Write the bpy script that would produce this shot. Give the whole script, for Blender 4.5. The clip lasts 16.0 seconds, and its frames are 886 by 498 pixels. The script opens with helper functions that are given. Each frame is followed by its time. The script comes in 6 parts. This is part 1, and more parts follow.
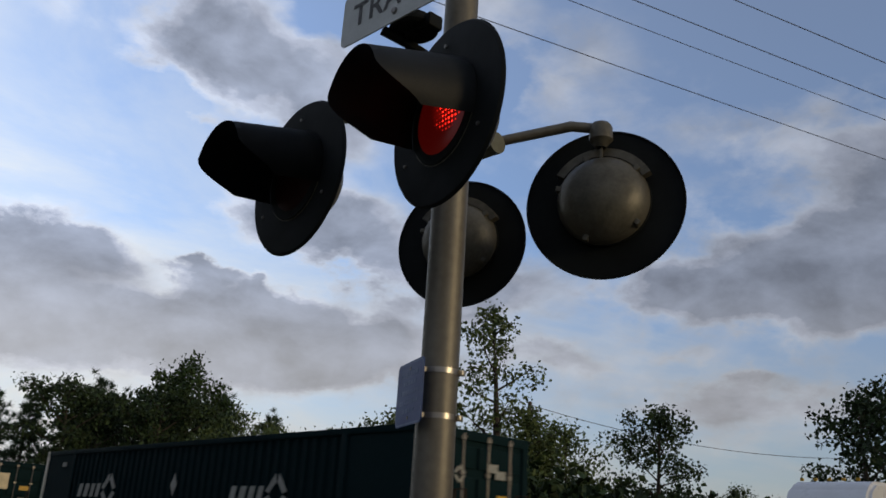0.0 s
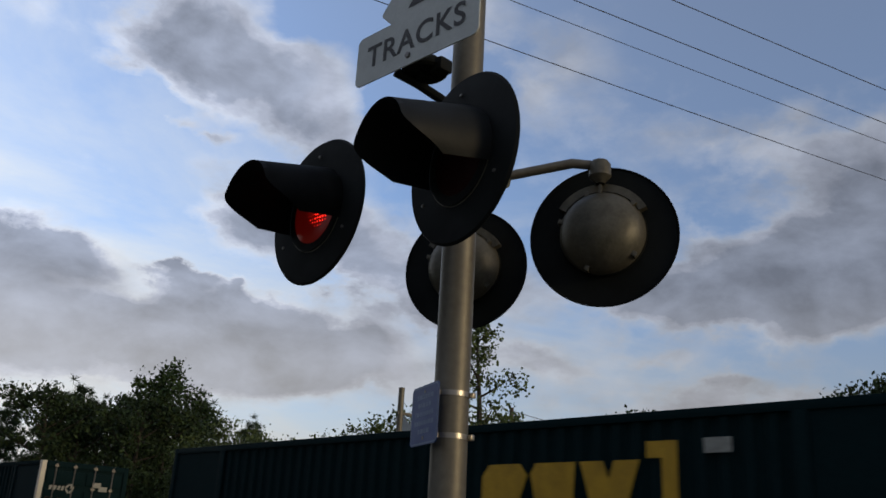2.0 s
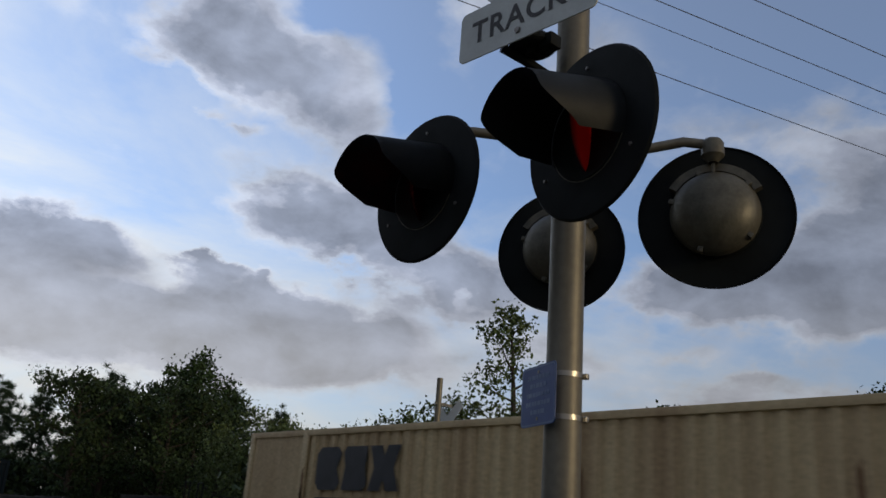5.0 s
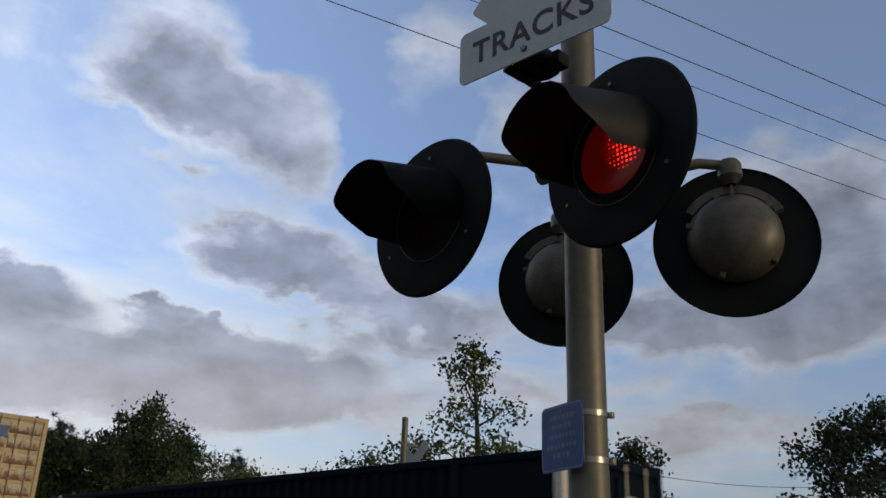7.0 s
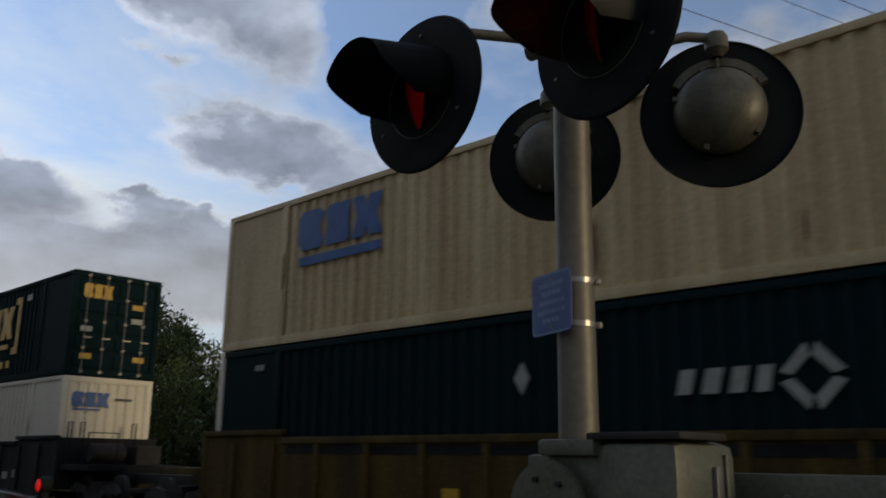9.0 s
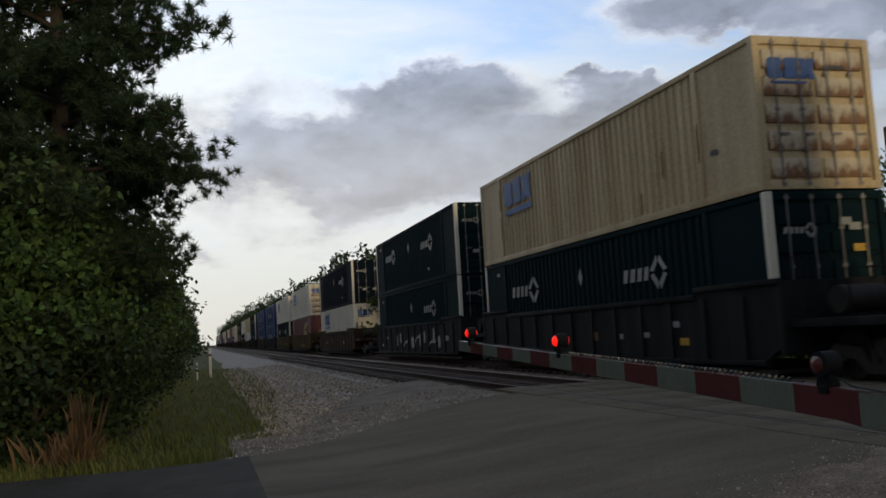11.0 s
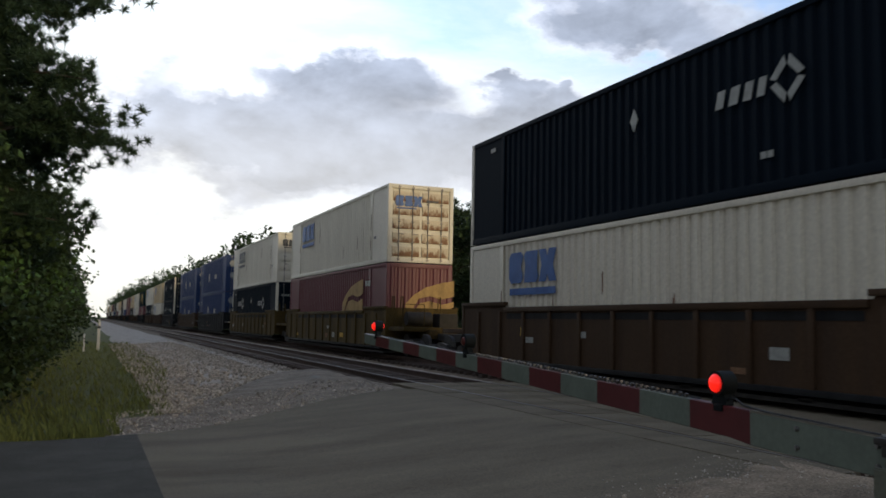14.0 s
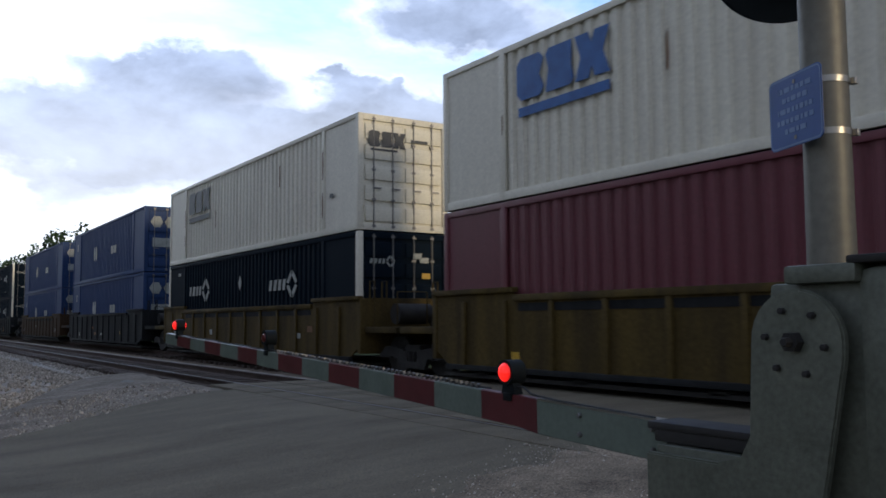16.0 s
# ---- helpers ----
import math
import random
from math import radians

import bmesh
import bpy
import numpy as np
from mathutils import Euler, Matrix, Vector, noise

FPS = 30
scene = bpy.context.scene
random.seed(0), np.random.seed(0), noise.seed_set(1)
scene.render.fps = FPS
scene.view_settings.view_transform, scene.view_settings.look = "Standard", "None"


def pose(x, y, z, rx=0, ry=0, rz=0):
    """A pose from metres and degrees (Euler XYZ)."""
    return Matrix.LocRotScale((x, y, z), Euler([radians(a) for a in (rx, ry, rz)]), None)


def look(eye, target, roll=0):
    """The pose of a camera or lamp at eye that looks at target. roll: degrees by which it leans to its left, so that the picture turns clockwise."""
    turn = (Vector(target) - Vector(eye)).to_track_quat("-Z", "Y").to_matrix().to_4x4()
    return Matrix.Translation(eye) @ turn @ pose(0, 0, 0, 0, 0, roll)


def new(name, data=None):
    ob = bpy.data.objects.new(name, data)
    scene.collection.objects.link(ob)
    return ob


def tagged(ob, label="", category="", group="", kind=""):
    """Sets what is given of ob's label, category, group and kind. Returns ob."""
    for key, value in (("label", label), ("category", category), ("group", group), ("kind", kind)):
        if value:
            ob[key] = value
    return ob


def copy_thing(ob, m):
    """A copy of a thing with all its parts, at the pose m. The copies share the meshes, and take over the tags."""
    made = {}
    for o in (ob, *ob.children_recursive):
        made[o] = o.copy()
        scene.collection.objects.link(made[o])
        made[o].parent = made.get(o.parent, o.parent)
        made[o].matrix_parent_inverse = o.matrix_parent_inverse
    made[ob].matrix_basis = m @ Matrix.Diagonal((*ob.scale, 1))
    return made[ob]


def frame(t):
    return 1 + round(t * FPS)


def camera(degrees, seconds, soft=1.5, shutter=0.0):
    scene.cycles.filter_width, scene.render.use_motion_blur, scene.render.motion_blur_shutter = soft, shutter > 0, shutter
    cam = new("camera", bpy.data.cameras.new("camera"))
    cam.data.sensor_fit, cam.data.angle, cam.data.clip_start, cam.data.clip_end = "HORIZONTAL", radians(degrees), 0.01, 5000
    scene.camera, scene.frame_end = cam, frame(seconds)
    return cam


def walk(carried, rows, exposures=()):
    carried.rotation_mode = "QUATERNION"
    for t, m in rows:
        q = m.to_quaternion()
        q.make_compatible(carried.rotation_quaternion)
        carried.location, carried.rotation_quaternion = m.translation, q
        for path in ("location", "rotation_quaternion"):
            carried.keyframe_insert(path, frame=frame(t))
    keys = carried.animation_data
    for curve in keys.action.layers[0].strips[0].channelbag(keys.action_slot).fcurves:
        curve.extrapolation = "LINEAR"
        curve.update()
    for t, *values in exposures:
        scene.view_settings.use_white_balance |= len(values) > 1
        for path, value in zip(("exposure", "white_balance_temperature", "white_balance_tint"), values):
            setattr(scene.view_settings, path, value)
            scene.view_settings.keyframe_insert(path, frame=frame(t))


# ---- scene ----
LENS = 54.04
cam = camera(LENS, 16.0, soft=1.6, shutter=0.15)
# seconds, x, y, z, yaw, pitch, roll
PATH = [
    (0.0, -2.053, -3.639, 1.681, -43.57, 18.63, -3.38),
    (0.5, -2.045, -3.580, 1.683, -42.72, 16.61, -2.60),
    (1.0, -2.200, -3.589, 1.696, -44.73, 18.59, -0.30),
    (1.5, -2.288, -3.584, 1.699, -43.92, 18.59, -1.10),
    (2.0, -2.319, -3.733, 1.696, -44.85, 19.02, -2.99),
    (2.5, -2.246, -3.776, 1.692, -44.52, 18.61, -6.18),
    (3.0, -2.360, -3.872, 1.666, -44.94, 16.47, -4.78),
    (3.5, -2.512, -3.787, 1.673, -44.79, 16.36, -1.98),
    (4.0, -2.564, -3.664, 1.634, -43.83, 16.05, -4.61),
    (4.5, -2.517, -3.557, 1.631, -43.20, 17.21, -4.74),
    (7.0, -2.496, -3.124, 1.689, -45.98, 21.03, -1.88),
    (7.5, -2.367, -3.149, 1.688, -43.72, 20.87, -2.69),
    (8.0, -2.287, -3.165, 1.692, -44.32, 22.21, -3.02),
    (8.5, -2.347, -3.189, 1.681, -47.42, 21.31, -4.50),
    (9.0, -2.565, -3.181, 1.611, -46.24, 13.66, -0.68),
    (9.5, -2.759, -3.098, 1.616, -36.02, 9.08, 1.15),
    (10.0, -2.595, -2.952, 1.564, -24.20, 7.03, 1.60),
    (12.5, -2.609, -3.085, 1.524, -12.11, 4.91, 2.64),
    (13.0, -2.690, -2.999, 1.543, -12.66, 4.60, -0.75),
    (13.5, -2.663, -2.947, 1.544, -15.45, 5.30, -1.39),
    (14.0, -2.692, -3.011, 1.545, -22.24, 4.89, -1.10),
    (14.5, -2.640, -2.937, 1.567, -26.64, 3.76, -0.60),
    (15.0, -2.784, -3.016, 1.521, -28.00, 3.73, -2.00),
    (15.5, -2.612, -2.964, 1.536, -31.05, 2.79, 0.26),
    (16.0, -2.390, -2.910, 1.530, -33.08, 4.70, 0.40),
]
walk(cam, [(t, pose(x, y, z, 90 + p, r, w)) for t, x, y, z, w, p, r in PATH],
     exposures=[(0, -0.08, 6450, 2), (3, -0.10, 6500, 2), (7, -0.08, 6350, 2), (8.5, -0.05, 6350, 1), (9.0, -0.15, 6500, 0), (9.5, 0.3, 6600, 0), (10.0, -0.1, 6600, 0), (12.5, 0.35, 6650, 0), (14.5, 0.5, 6450, 0), (15.5, 0.45, 5600, 2), (16, 0.70, 5800, 2)])

# ---- light ----
SUN_EL, SUN_AZ = radians(9), radians(165)


# banks of cloud as the evening has them: bearing from up the line, height, half-widths (degrees), weight
CLOUDS = [
    (25.9, 31.1, 4.4, 2.5, 0.8), (30.2, 29.0, 4.7, 2.2, 0.9), (35.1, 25.9, 3.3, 1.8, 0.7), (23.4, 27.8, 2.5, 1.3, 0.5), (25.3, 25.4, 1.3, 0.5, 0.7), (27.8, 24.5, 1.0, 0.4, 0.6),
    (31.4, 20.0, 4.0, 1.5, 0.9), (37.0, 18.4, 4.4, 1.8, 0.9), (42.2, 16.1, 4.0, 1.6, 0.8), (46.0, 16.6, 4.4, 1.8, 0.7), (51.5, 31.8, 3.3, 2.2, 0.35), (44.5, 34.9, 3.3, 1.5, 0.35),
    (26.1, 15.1, 1.6, 0.6, 0.8), (29.7, 14.6, 1.2, 0.5, 0.8)]
CLOUDS_2 = [
    (32.0, 12.5, 5.8, 1.6, 0.9), (38.6, 12.8, 2.2, 0.9, 0.7), (35.9, 10.4, 6.9, 1.5, 0.9), (62.9, 15.4, 6.2, 1.6, 1.0), (69.8, 16.0, 6.2, 2.2, 1.0), (66.0, 19.1, 5.8, 1.8, 0.8),
    (71.4, 21.3, 4.4, 2.5, 0.8), (69.9, 24.9, 4.4, 1.6, 0.5), (58.6, 16.6, 2.9, 1.5, 0.7), (49.9, 11.9, 4.0, 1.0, 0.6), (58.4, 12.0, 1.8, 0.7, 0.5), (62.9, 10.8, 1.5, 0.4, 0.6),
    (66.7, 9.4, 5.8, 0.9, 0.5), (60.6, 8.1, 5.5, 1.3, 0.45)]
CLOUDS_3 = [
    (11.2, 13.9, 6.2, 2.2, 0.9), (8.9, 10.9, 6.9, 2.2, 0.9), (3.1, 13.7, 3.3, 2.0, 0.7), (14.9, 11.3, 3.3, 1.6, 0.8), (12.2, 16.0, 4.4, 0.8, 0.7), (18.0, 15.6, 3.1, 1.0, 0.8),
    (25.9, 15.4, 1.2, 0.4, 0.8), (28.9, 15.0, 1.0, 0.3, 0.7), (27.1, 13.2, 4.7, 1.1, 0.9), (8.7, 7.2, 2.7, 0.8, 0.6), (0.4, 6.0, 1.1, 0.4, 0.6), (32.7, 18.9, 5.1, 2.2, 0.3),
    (30.9, 12.9, 3.6, 1.1, 0.8), (9.1, 5.6, 2.2, 0.4, 0.4)]
CLOUDS_3 += [(17.4, 15.7, 3.6, 1.0, 0.6), (18.9, 11.1, 5.5, 2.2, 0.75), (26.2, 10.5, 5.1, 1.6, 0.7)]
# clear gaps between the banks
GAPS = [(6.2, 14.4, 2.2, 1.1), (33.9, 16.5, 1.5, 1.1), (38.9, 28.5, 1.5, 2.2), (46.0, 29.6, 1.1, 1.1), (43.7, 15.8, 0.7, 0.5), (34.1, 33.6, 3.3, 1.5),
    (66.4, 33.0, 5.8, 2.2), (20.2, 25.4, 5.5, 1.8)]


def build_world():
    w = bpy.data.worlds.new("evening_sky")
    scene.world = w
    w.use_nodes = True
    nt = w.node_tree
    nt.nodes.clear()
    N, L = nt.nodes.new, nt.links.new
    out, add = N("ShaderNodeOutputWorld"), N("ShaderNodeMixShader")
    sky = N("ShaderNodeTexSky")
    sky.sky_type, sky.sun_disc = "NISHITA", False
    sky.sun_elevation, sky.sun_rotation = SUN_EL, SUN_AZ
    sky.air_density, sky.dust_density, sky.ozone_density = 1.0, 0.3, 5.0
    tc = N("ShaderNodeTexCoord")
    sep = N("ShaderNodeSeparateXYZ")
    L(tc.outputs["Generated"], sep.inputs[0])

    def op(kind, a, b=None, c=None, clamp=False):
        n = N("ShaderNodeMath")
        n.operation, n.use_clamp = kind, clamp
        for s, v in zip(n.inputs, (a, b, c)):
            if v is None:
                continue
            if isinstance(v, (int, float)):
                s.default_value = v
            else:
                L(v, s)
        return n.outputs[0]

    def noise_at(vec, scale, detail, rough, dist=0.0):
        n = N("ShaderNodeTexNoise")
        n.inputs["Scale"].default_value, n.inputs["Detail"].default_value = scale, detail
        n.inputs["Roughness"].default_value, n.inputs["Distortion"].default_value = rough, dist
        L(vec, n.inputs["Vector"])
        return n

    def mixc(f, a, b):
        m = N("ShaderNodeMix")
        m.data_type = "RGBA"
        L(f, m.inputs[0])
        for s, v in ((m.inputs[6], a), (m.inputs[7], b)):
            if isinstance(v, tuple):
                s.default_value = (*v, 1)
            else:
                L(v, s)
        return m.outputs[2]

    def ramp(src, stops):
        r = N("ShaderNodeValToRGB")
        r.color_ramp.interpolation = "EASE"
        e = r.color_ramp.elements
        while len(e) < len(stops):
            e.new(0.5)
        for el, (p, c) in zip(e, stops):
            el.position, el.color = p, (*c, 1)
        L(src, r.inputs[0])
        return r.outputs[0]

    g = lambda v: (v, v, v)
    az = op("MULTIPLY", op("ARCTAN2", sep.outputs[0], sep.outputs[1]), 57.2958)
    el = op("MULTIPLY", op("ARCSINE", sep.outputs[2]), 57.2958)
    # directions on a cloud deck seen flat, so that clouds crowd towards the horizon
    up = op("ADD", op("MAXIMUM", sep.outputs[2], 0.0), 0.16)
    comb = N("ShaderNodeCombineXYZ")
    L(op("DIVIDE", sep.outputs[0], up), comb.inputs[0]), L(op("DIVIDE", sep.outputs[1], up), comb.inputs[1])
    deck = comb.outputs[0]
    tall = N("ShaderNodeMapping")
    tall.inputs[3].default_value = (1.0, 1.0, 1.75)
    L(tc.outputs["Generated"], tall.inputs[0])
    puffs = noise_at(tall.outputs[0], 10.0, 9.0, 0.57, 0.1)
    broad = noise_at(deck, 0.9, 7.0, 0.58, 0.4)
    sc = N("ShaderNodeSeparateColor")
    L(puffs.outputs["Color"], sc.inputs[0])
    az2 = op("MULTIPLY_ADD", op("SUBTRACT", sc.outputs[0], 0.5), 9.0, az)
    el2 = op("MULTIPLY_ADD", op("SUBTRACT", sc.outputs[1], 0.5), 6.0, el)
    total = None
    for a0, e0, ra, re_, wt in CLOUDS + CLOUDS_2 + CLOUDS_3 + [(*q, -0.7) for q in GAPS]:
        u = op("DIVIDE", op("SUBTRACT", az2, a0), ra)
        v = op("DIVIDE", op("SUBTRACT", el2, e0), re_)
        d = op("ADD", op("MULTIPLY", u, u), op("MULTIPLY", v, v))
        k = op("MULTIPLY", op("POWER", 2.0, op("MULTIPLY", d, -1.0)), wt)
        total = k if total is None else op("ADD", total, k)
    # unseen denser cloud is added away from these banks, dimming light on road-facing sides
    other = op("MULTIPLY", op("GREATER_THAN", op("ABSOLUTE", op("SUBTRACT", az, 36.0)), 58.0), 0.85)
    dens = op("ADD", total, op("MULTIPLY_ADD", op("SUBTRACT", broad.outputs[0], 0.42), 1.25, other))
    dens = op("ADD", dens, op("MULTIPLY", op("SUBTRACT", puffs.outputs[0], 0.5), 1.15))
    # thin white veil, thicker low down and up the line, with blue between
    veil = op("ADD", op("MULTIPLY_ADD", noise_at(deck, 1.5, 8.0, 0.6, 0.8).outputs[0], 1.7, -0.62), op("MULTIPLY", op("SUBTRACT", 24.0, el), 0.026))
    veil = op("ADD", veil, op("MULTIPLY", op("SUBTRACT", 30.0, az), 0.018), clamp=True)
    veil = op("MULTIPLY_ADD", veil, 0.70, 0.30)
    blue = N("ShaderNodeMix")
    blue.data_type, blue.blend_type = "RGBA", "MULTIPLY"
    blue.inputs[0].default_value = 1.0
    L(sky.outputs[0], blue.inputs[6])
    blue.inputs[7].default_value = (SKY_TINT[0] * 10 * SKY_GAIN, SKY_TINT[1] * 10 * SKY_GAIN, SKY_TINT[2] * 10 * SKY_GAIN, 1)
    clear = mixc(op("MULTIPLY", veil, 0.92), blue.outputs[2], (6.5, 6.35, 6.55))
    shade = ramp(dens, [(0.10, (0.74, 0.70, 0.73)), (0.42, (0.52, 0.515, 0.59)), (0.75, (0.345, 0.36, 0.465)), (1.0, (0.26, 0.28, 0.375))])
    shade10 = N("ShaderNodeMix")
    shade10.data_type, shade10.blend_type = "RGBA", "MULTIPLY"
    shade10.inputs[0].default_value = 1.0
    L(shade, shade10.inputs[6])
    shade10.inputs[7].default_value = (10, 10, 10, 1)
    # lumps inside the banks catch light on one side
    mp = N("ShaderNodeMapping")
    mp.inputs[1].default_value = (0.012, -0.01, 0.05)
    L(tall.outputs[0], mp.inputs[0])
    lump = op("SUBTRACT", noise_at(tall.outputs[0], 8.0, 7.0, 0.56, 0.25).outputs[0], noise_at(mp.outputs[0], 8.0, 7.0, 0.56, 0.25).outputs[0])
    relief = N("ShaderNodeMix")
    relief.data_type, relief.blend_type = "RGBA", "MULTIPLY"
    relief.inputs[0].default_value = 1.0
    L(shade10.outputs[2], relief.inputs[6])
    rl = N("ShaderNodeCombineXYZ")
    for i in range(3):
        L(op("MAXIMUM", op("MULTIPLY_ADD", lump, 1.5, 1.0), 0.72), rl.inputs[i])
    L(rl.outputs[0], relief.inputs[7])
    cover = ramp(dens, [(0.06, g(0)), (0.78, g(1))])
    col = mixc(cover, clear, relief.outputs[2])
    # warm pale haze low over the woods
    haze = ramp(op("DIVIDE", el, 90.0, clamp=True), [(0.0, g(0.76)), (0.10, g(0.40)), (0.20, g(0.0))])
    col = mixc(haze, col, (4.6, 4.15, 3.95))
    bg = N("ShaderNodeBackground")
    L(col, bg.inputs[0])
    # the cloud is thinnest up the line, where the evening light comes through
    near = op("POWER", op("MAXIMUM", op("COSINE", op("MULTIPLY", op("SUBTRACT", az, 0.0), 0.01745)), 0.0), 3.0)
    L(op("MULTIPLY_ADD", near, 0.070, 0.086), bg.inputs[1])
    L(bg.outputs[0], out.inputs[0])


SKY_TINT, SKY_GAIN = (0.82, 0.93, 1.08), 0.22
build_world()
sun = new("sun", bpy.data.lights.new("sun", "SUN"))
sun.data.energy, sun.data.angle, sun.data.color = 1.15, radians(14), (1.0, 0.74, 0.46)
sun.matrix_world = look((math.sin(SUN_AZ) * 100, math.cos(SUN_AZ) * 100, 100 * math.tan(SUN_EL)), (0, 0, 0))


# ---- materials ----
def mat(name, color, rough=0.6, metal=0.0, var=0.25, scale=3.0, fine=40.0, bump=0.15, tint=None, spec=0.5, rnd=0.0, streak=False, island=0.0, along=None, speck=False):
    """A surface with stains at one scale, grain at another and fine relief. tint: the stains' colour."""
    m = bpy.data.materials.new(name)
    m.use_nodes = True
    nt = m.node_tree
    b = nt.nodes["Principled BSDF"]
    N, L = nt.nodes.new, nt.links.new
    tc = N("ShaderNodeTexCoord")
    src = tc.outputs["Object"]
    if along:
        mp = N("ShaderNodeMapping")
        mp.inputs["Scale"].default_value = along
        L(src, mp.inputs[0])
        src = mp.outputs[0]
    if streak:
        mp = N("ShaderNodeMapping")
        mp.inputs["Scale"].default_value = (1, 1, 0.12)
        L(src, mp.inputs[0])
        src = mp.outputs[0]
    n1, n2 = N("ShaderNodeTexNoise"), N("ShaderNodeTexNoise")
    n1.inputs["Scale"].default_value, n1.inputs["Detail"].default_value, n1.inputs["Roughness"].default_value = scale, 6, 0.65
    n2.inputs["Scale"].default_value, n2.inputs["Detail"].default_value = fine, 4
    L(src, n1.inputs["Vector"]), L(tc.outputs["Object"], n2.inputs["Vector"])
    r = N("ShaderNodeValToRGB")
    r.color_ramp.elements[0].position, r.color_ramp.elements[1].position = 0.38, 0.68
    L(n1.outputs[0], r.inputs[0])
    mx = N("ShaderNodeMix")
    mx.data_type = "RGBA"
    t = tint or tuple(c * (1 - var) for c in color)
    mx.inputs[6].default_value, mx.inputs[7].default_value = (*color, 1), (*t, 1)
    mm = N("ShaderNodeMath")
    mm.operation = "MULTIPLY"
    mm.inputs[1].default_value = 1.0 if tint is None else var
    L(r.outputs[0], mm.inputs[0]), L(mm.outputs[0], mx.inputs[0])
    hs = N("ShaderNodeHueSaturation")
    mr = N("ShaderNodeMapRange")
    mr.inputs[3].default_value, mr.inputs[4].default_value = 1 - var * 0.7, 1 + var * 0.7
    if speck:
        mr.inputs[1].default_value, mr.inputs[2].default_value = 0.34, 0.66
    L(n2.outputs[0], mr.inputs[0])
    val = mr.outputs[0]
    if rnd or island:
        if rnd:
            ri = N("ShaderNodeObjectInfo").outputs["Random"]
        else:
            ri = N("ShaderNodeNewGeometry").outputs["Random Per Island"]
        m2 = N("ShaderNodeMapRange")
        k = rnd or island
        m2.inputs[3].default_value, m2.inputs[4].default_value = 1 - k, 1 + k
        L(ri, m2.inputs[0])
        mu = N("ShaderNodeMath")
        mu.operation = "MULTIPLY"
        L(val, mu.inputs[0]), L(m2.outputs[0], mu.inputs[1])
        val = mu.outputs[0]
    L(val, hs.inputs["Value"]), L(mx.outputs[2], hs.inputs["Color"]), L(hs.outputs[0], b.inputs["Base Color"])
    b.inputs["Metallic"].default_value = metal
    b.inputs["Specular IOR Level"].default_value = spec
    mr2 = N("ShaderNodeMapRange")
    mr2.inputs[3].default_value, mr2.inputs[4].default_value = max(rough - 0.12, 0.05), min(rough + 0.12, 1)
    L(n1.outputs[0], mr2.inputs[0]), L(mr2.outputs[0], b.inputs["Roughness"])
    if bump:
        bp = N("ShaderNodeBump")
        bp.inputs["Strength"].default_value, bp.inputs["Distance"].default_value = bump, 0.01
        L(n2.outputs[0], bp.inputs["Height"]), L(bp.outputs[0], b.inputs["Normal"])
    return m


def lamp_mat(name, color, low, high):
    """A lit red lens: a dim body with a grid of bright points."""
    m = bpy.data.materials.new(name)
    m.use_nodes = True
    nt = m.node_tree
    b = nt.nodes["Principled BSDF"]
    N, L = nt.nodes.new, nt.links.new
    tc, v = N("ShaderNodeTexCoord"), N("ShaderNodeTexVoronoi")
    v.inputs["Scale"].default_value, v.inputs["Randomness"].default_value = 62, 0.15
    L(tc.outputs["Object"], v.inputs["Vector"])
    r = N("ShaderNodeMapRange")
    r.inputs[1].default_value, r.inputs[2].default_value = 0.10, 0.34
    r.inputs[3].default_value, r.inputs[4].default_value = high, low
    L(v.outputs["Distance"], r.inputs[0])
    # the beam's view-dependent hot spot, painted at a fixed place a little off the middle
    vd, mr, mu = N("ShaderNodeVectorMath"), N("ShaderNodeMapRange"), N("ShaderNodeMath")
    vd.operation = "DISTANCE"
    vd.inputs[1].default_value = (-0.015, -0.055 if low < 1 else 0.0, 0.004 if low < 1 else 0.0)
    L(tc.outputs["Object"], vd.inputs[0]), L(vd.outputs["Value"], mr.inputs[0])
    mr.inputs[1].default_value, mr.inputs[2].default_value = (0.03, 0.09) if low < 1 else (0.006, 0.042)
    mr.inputs[3].default_value, mr.inputs[4].default_value = 1.0, 0.0
    mu.operation = "MULTIPLY"
    L(r.outputs[0], mu.inputs[0]), L(mr.outputs[0], mu.inputs[1])
    # the rest of the lens glows faintly
    ad = N("ShaderNodeMath")
    ad.operation = "ADD"
    ad.inputs[1].default_value = 0.030 if low < 1 else 0.45
    L(mu.outputs[0], ad.inputs[0])
    b.inputs["Base Color"].default_value = (0.12, 0.006, 0.006, 1)
    b.inputs["Emission Color"].default_value = (*color, 1)
    L(ad.outputs[0], b.inputs["Emission Strength"])
    b.inputs["Roughness"].default_value = 0.3
    return m


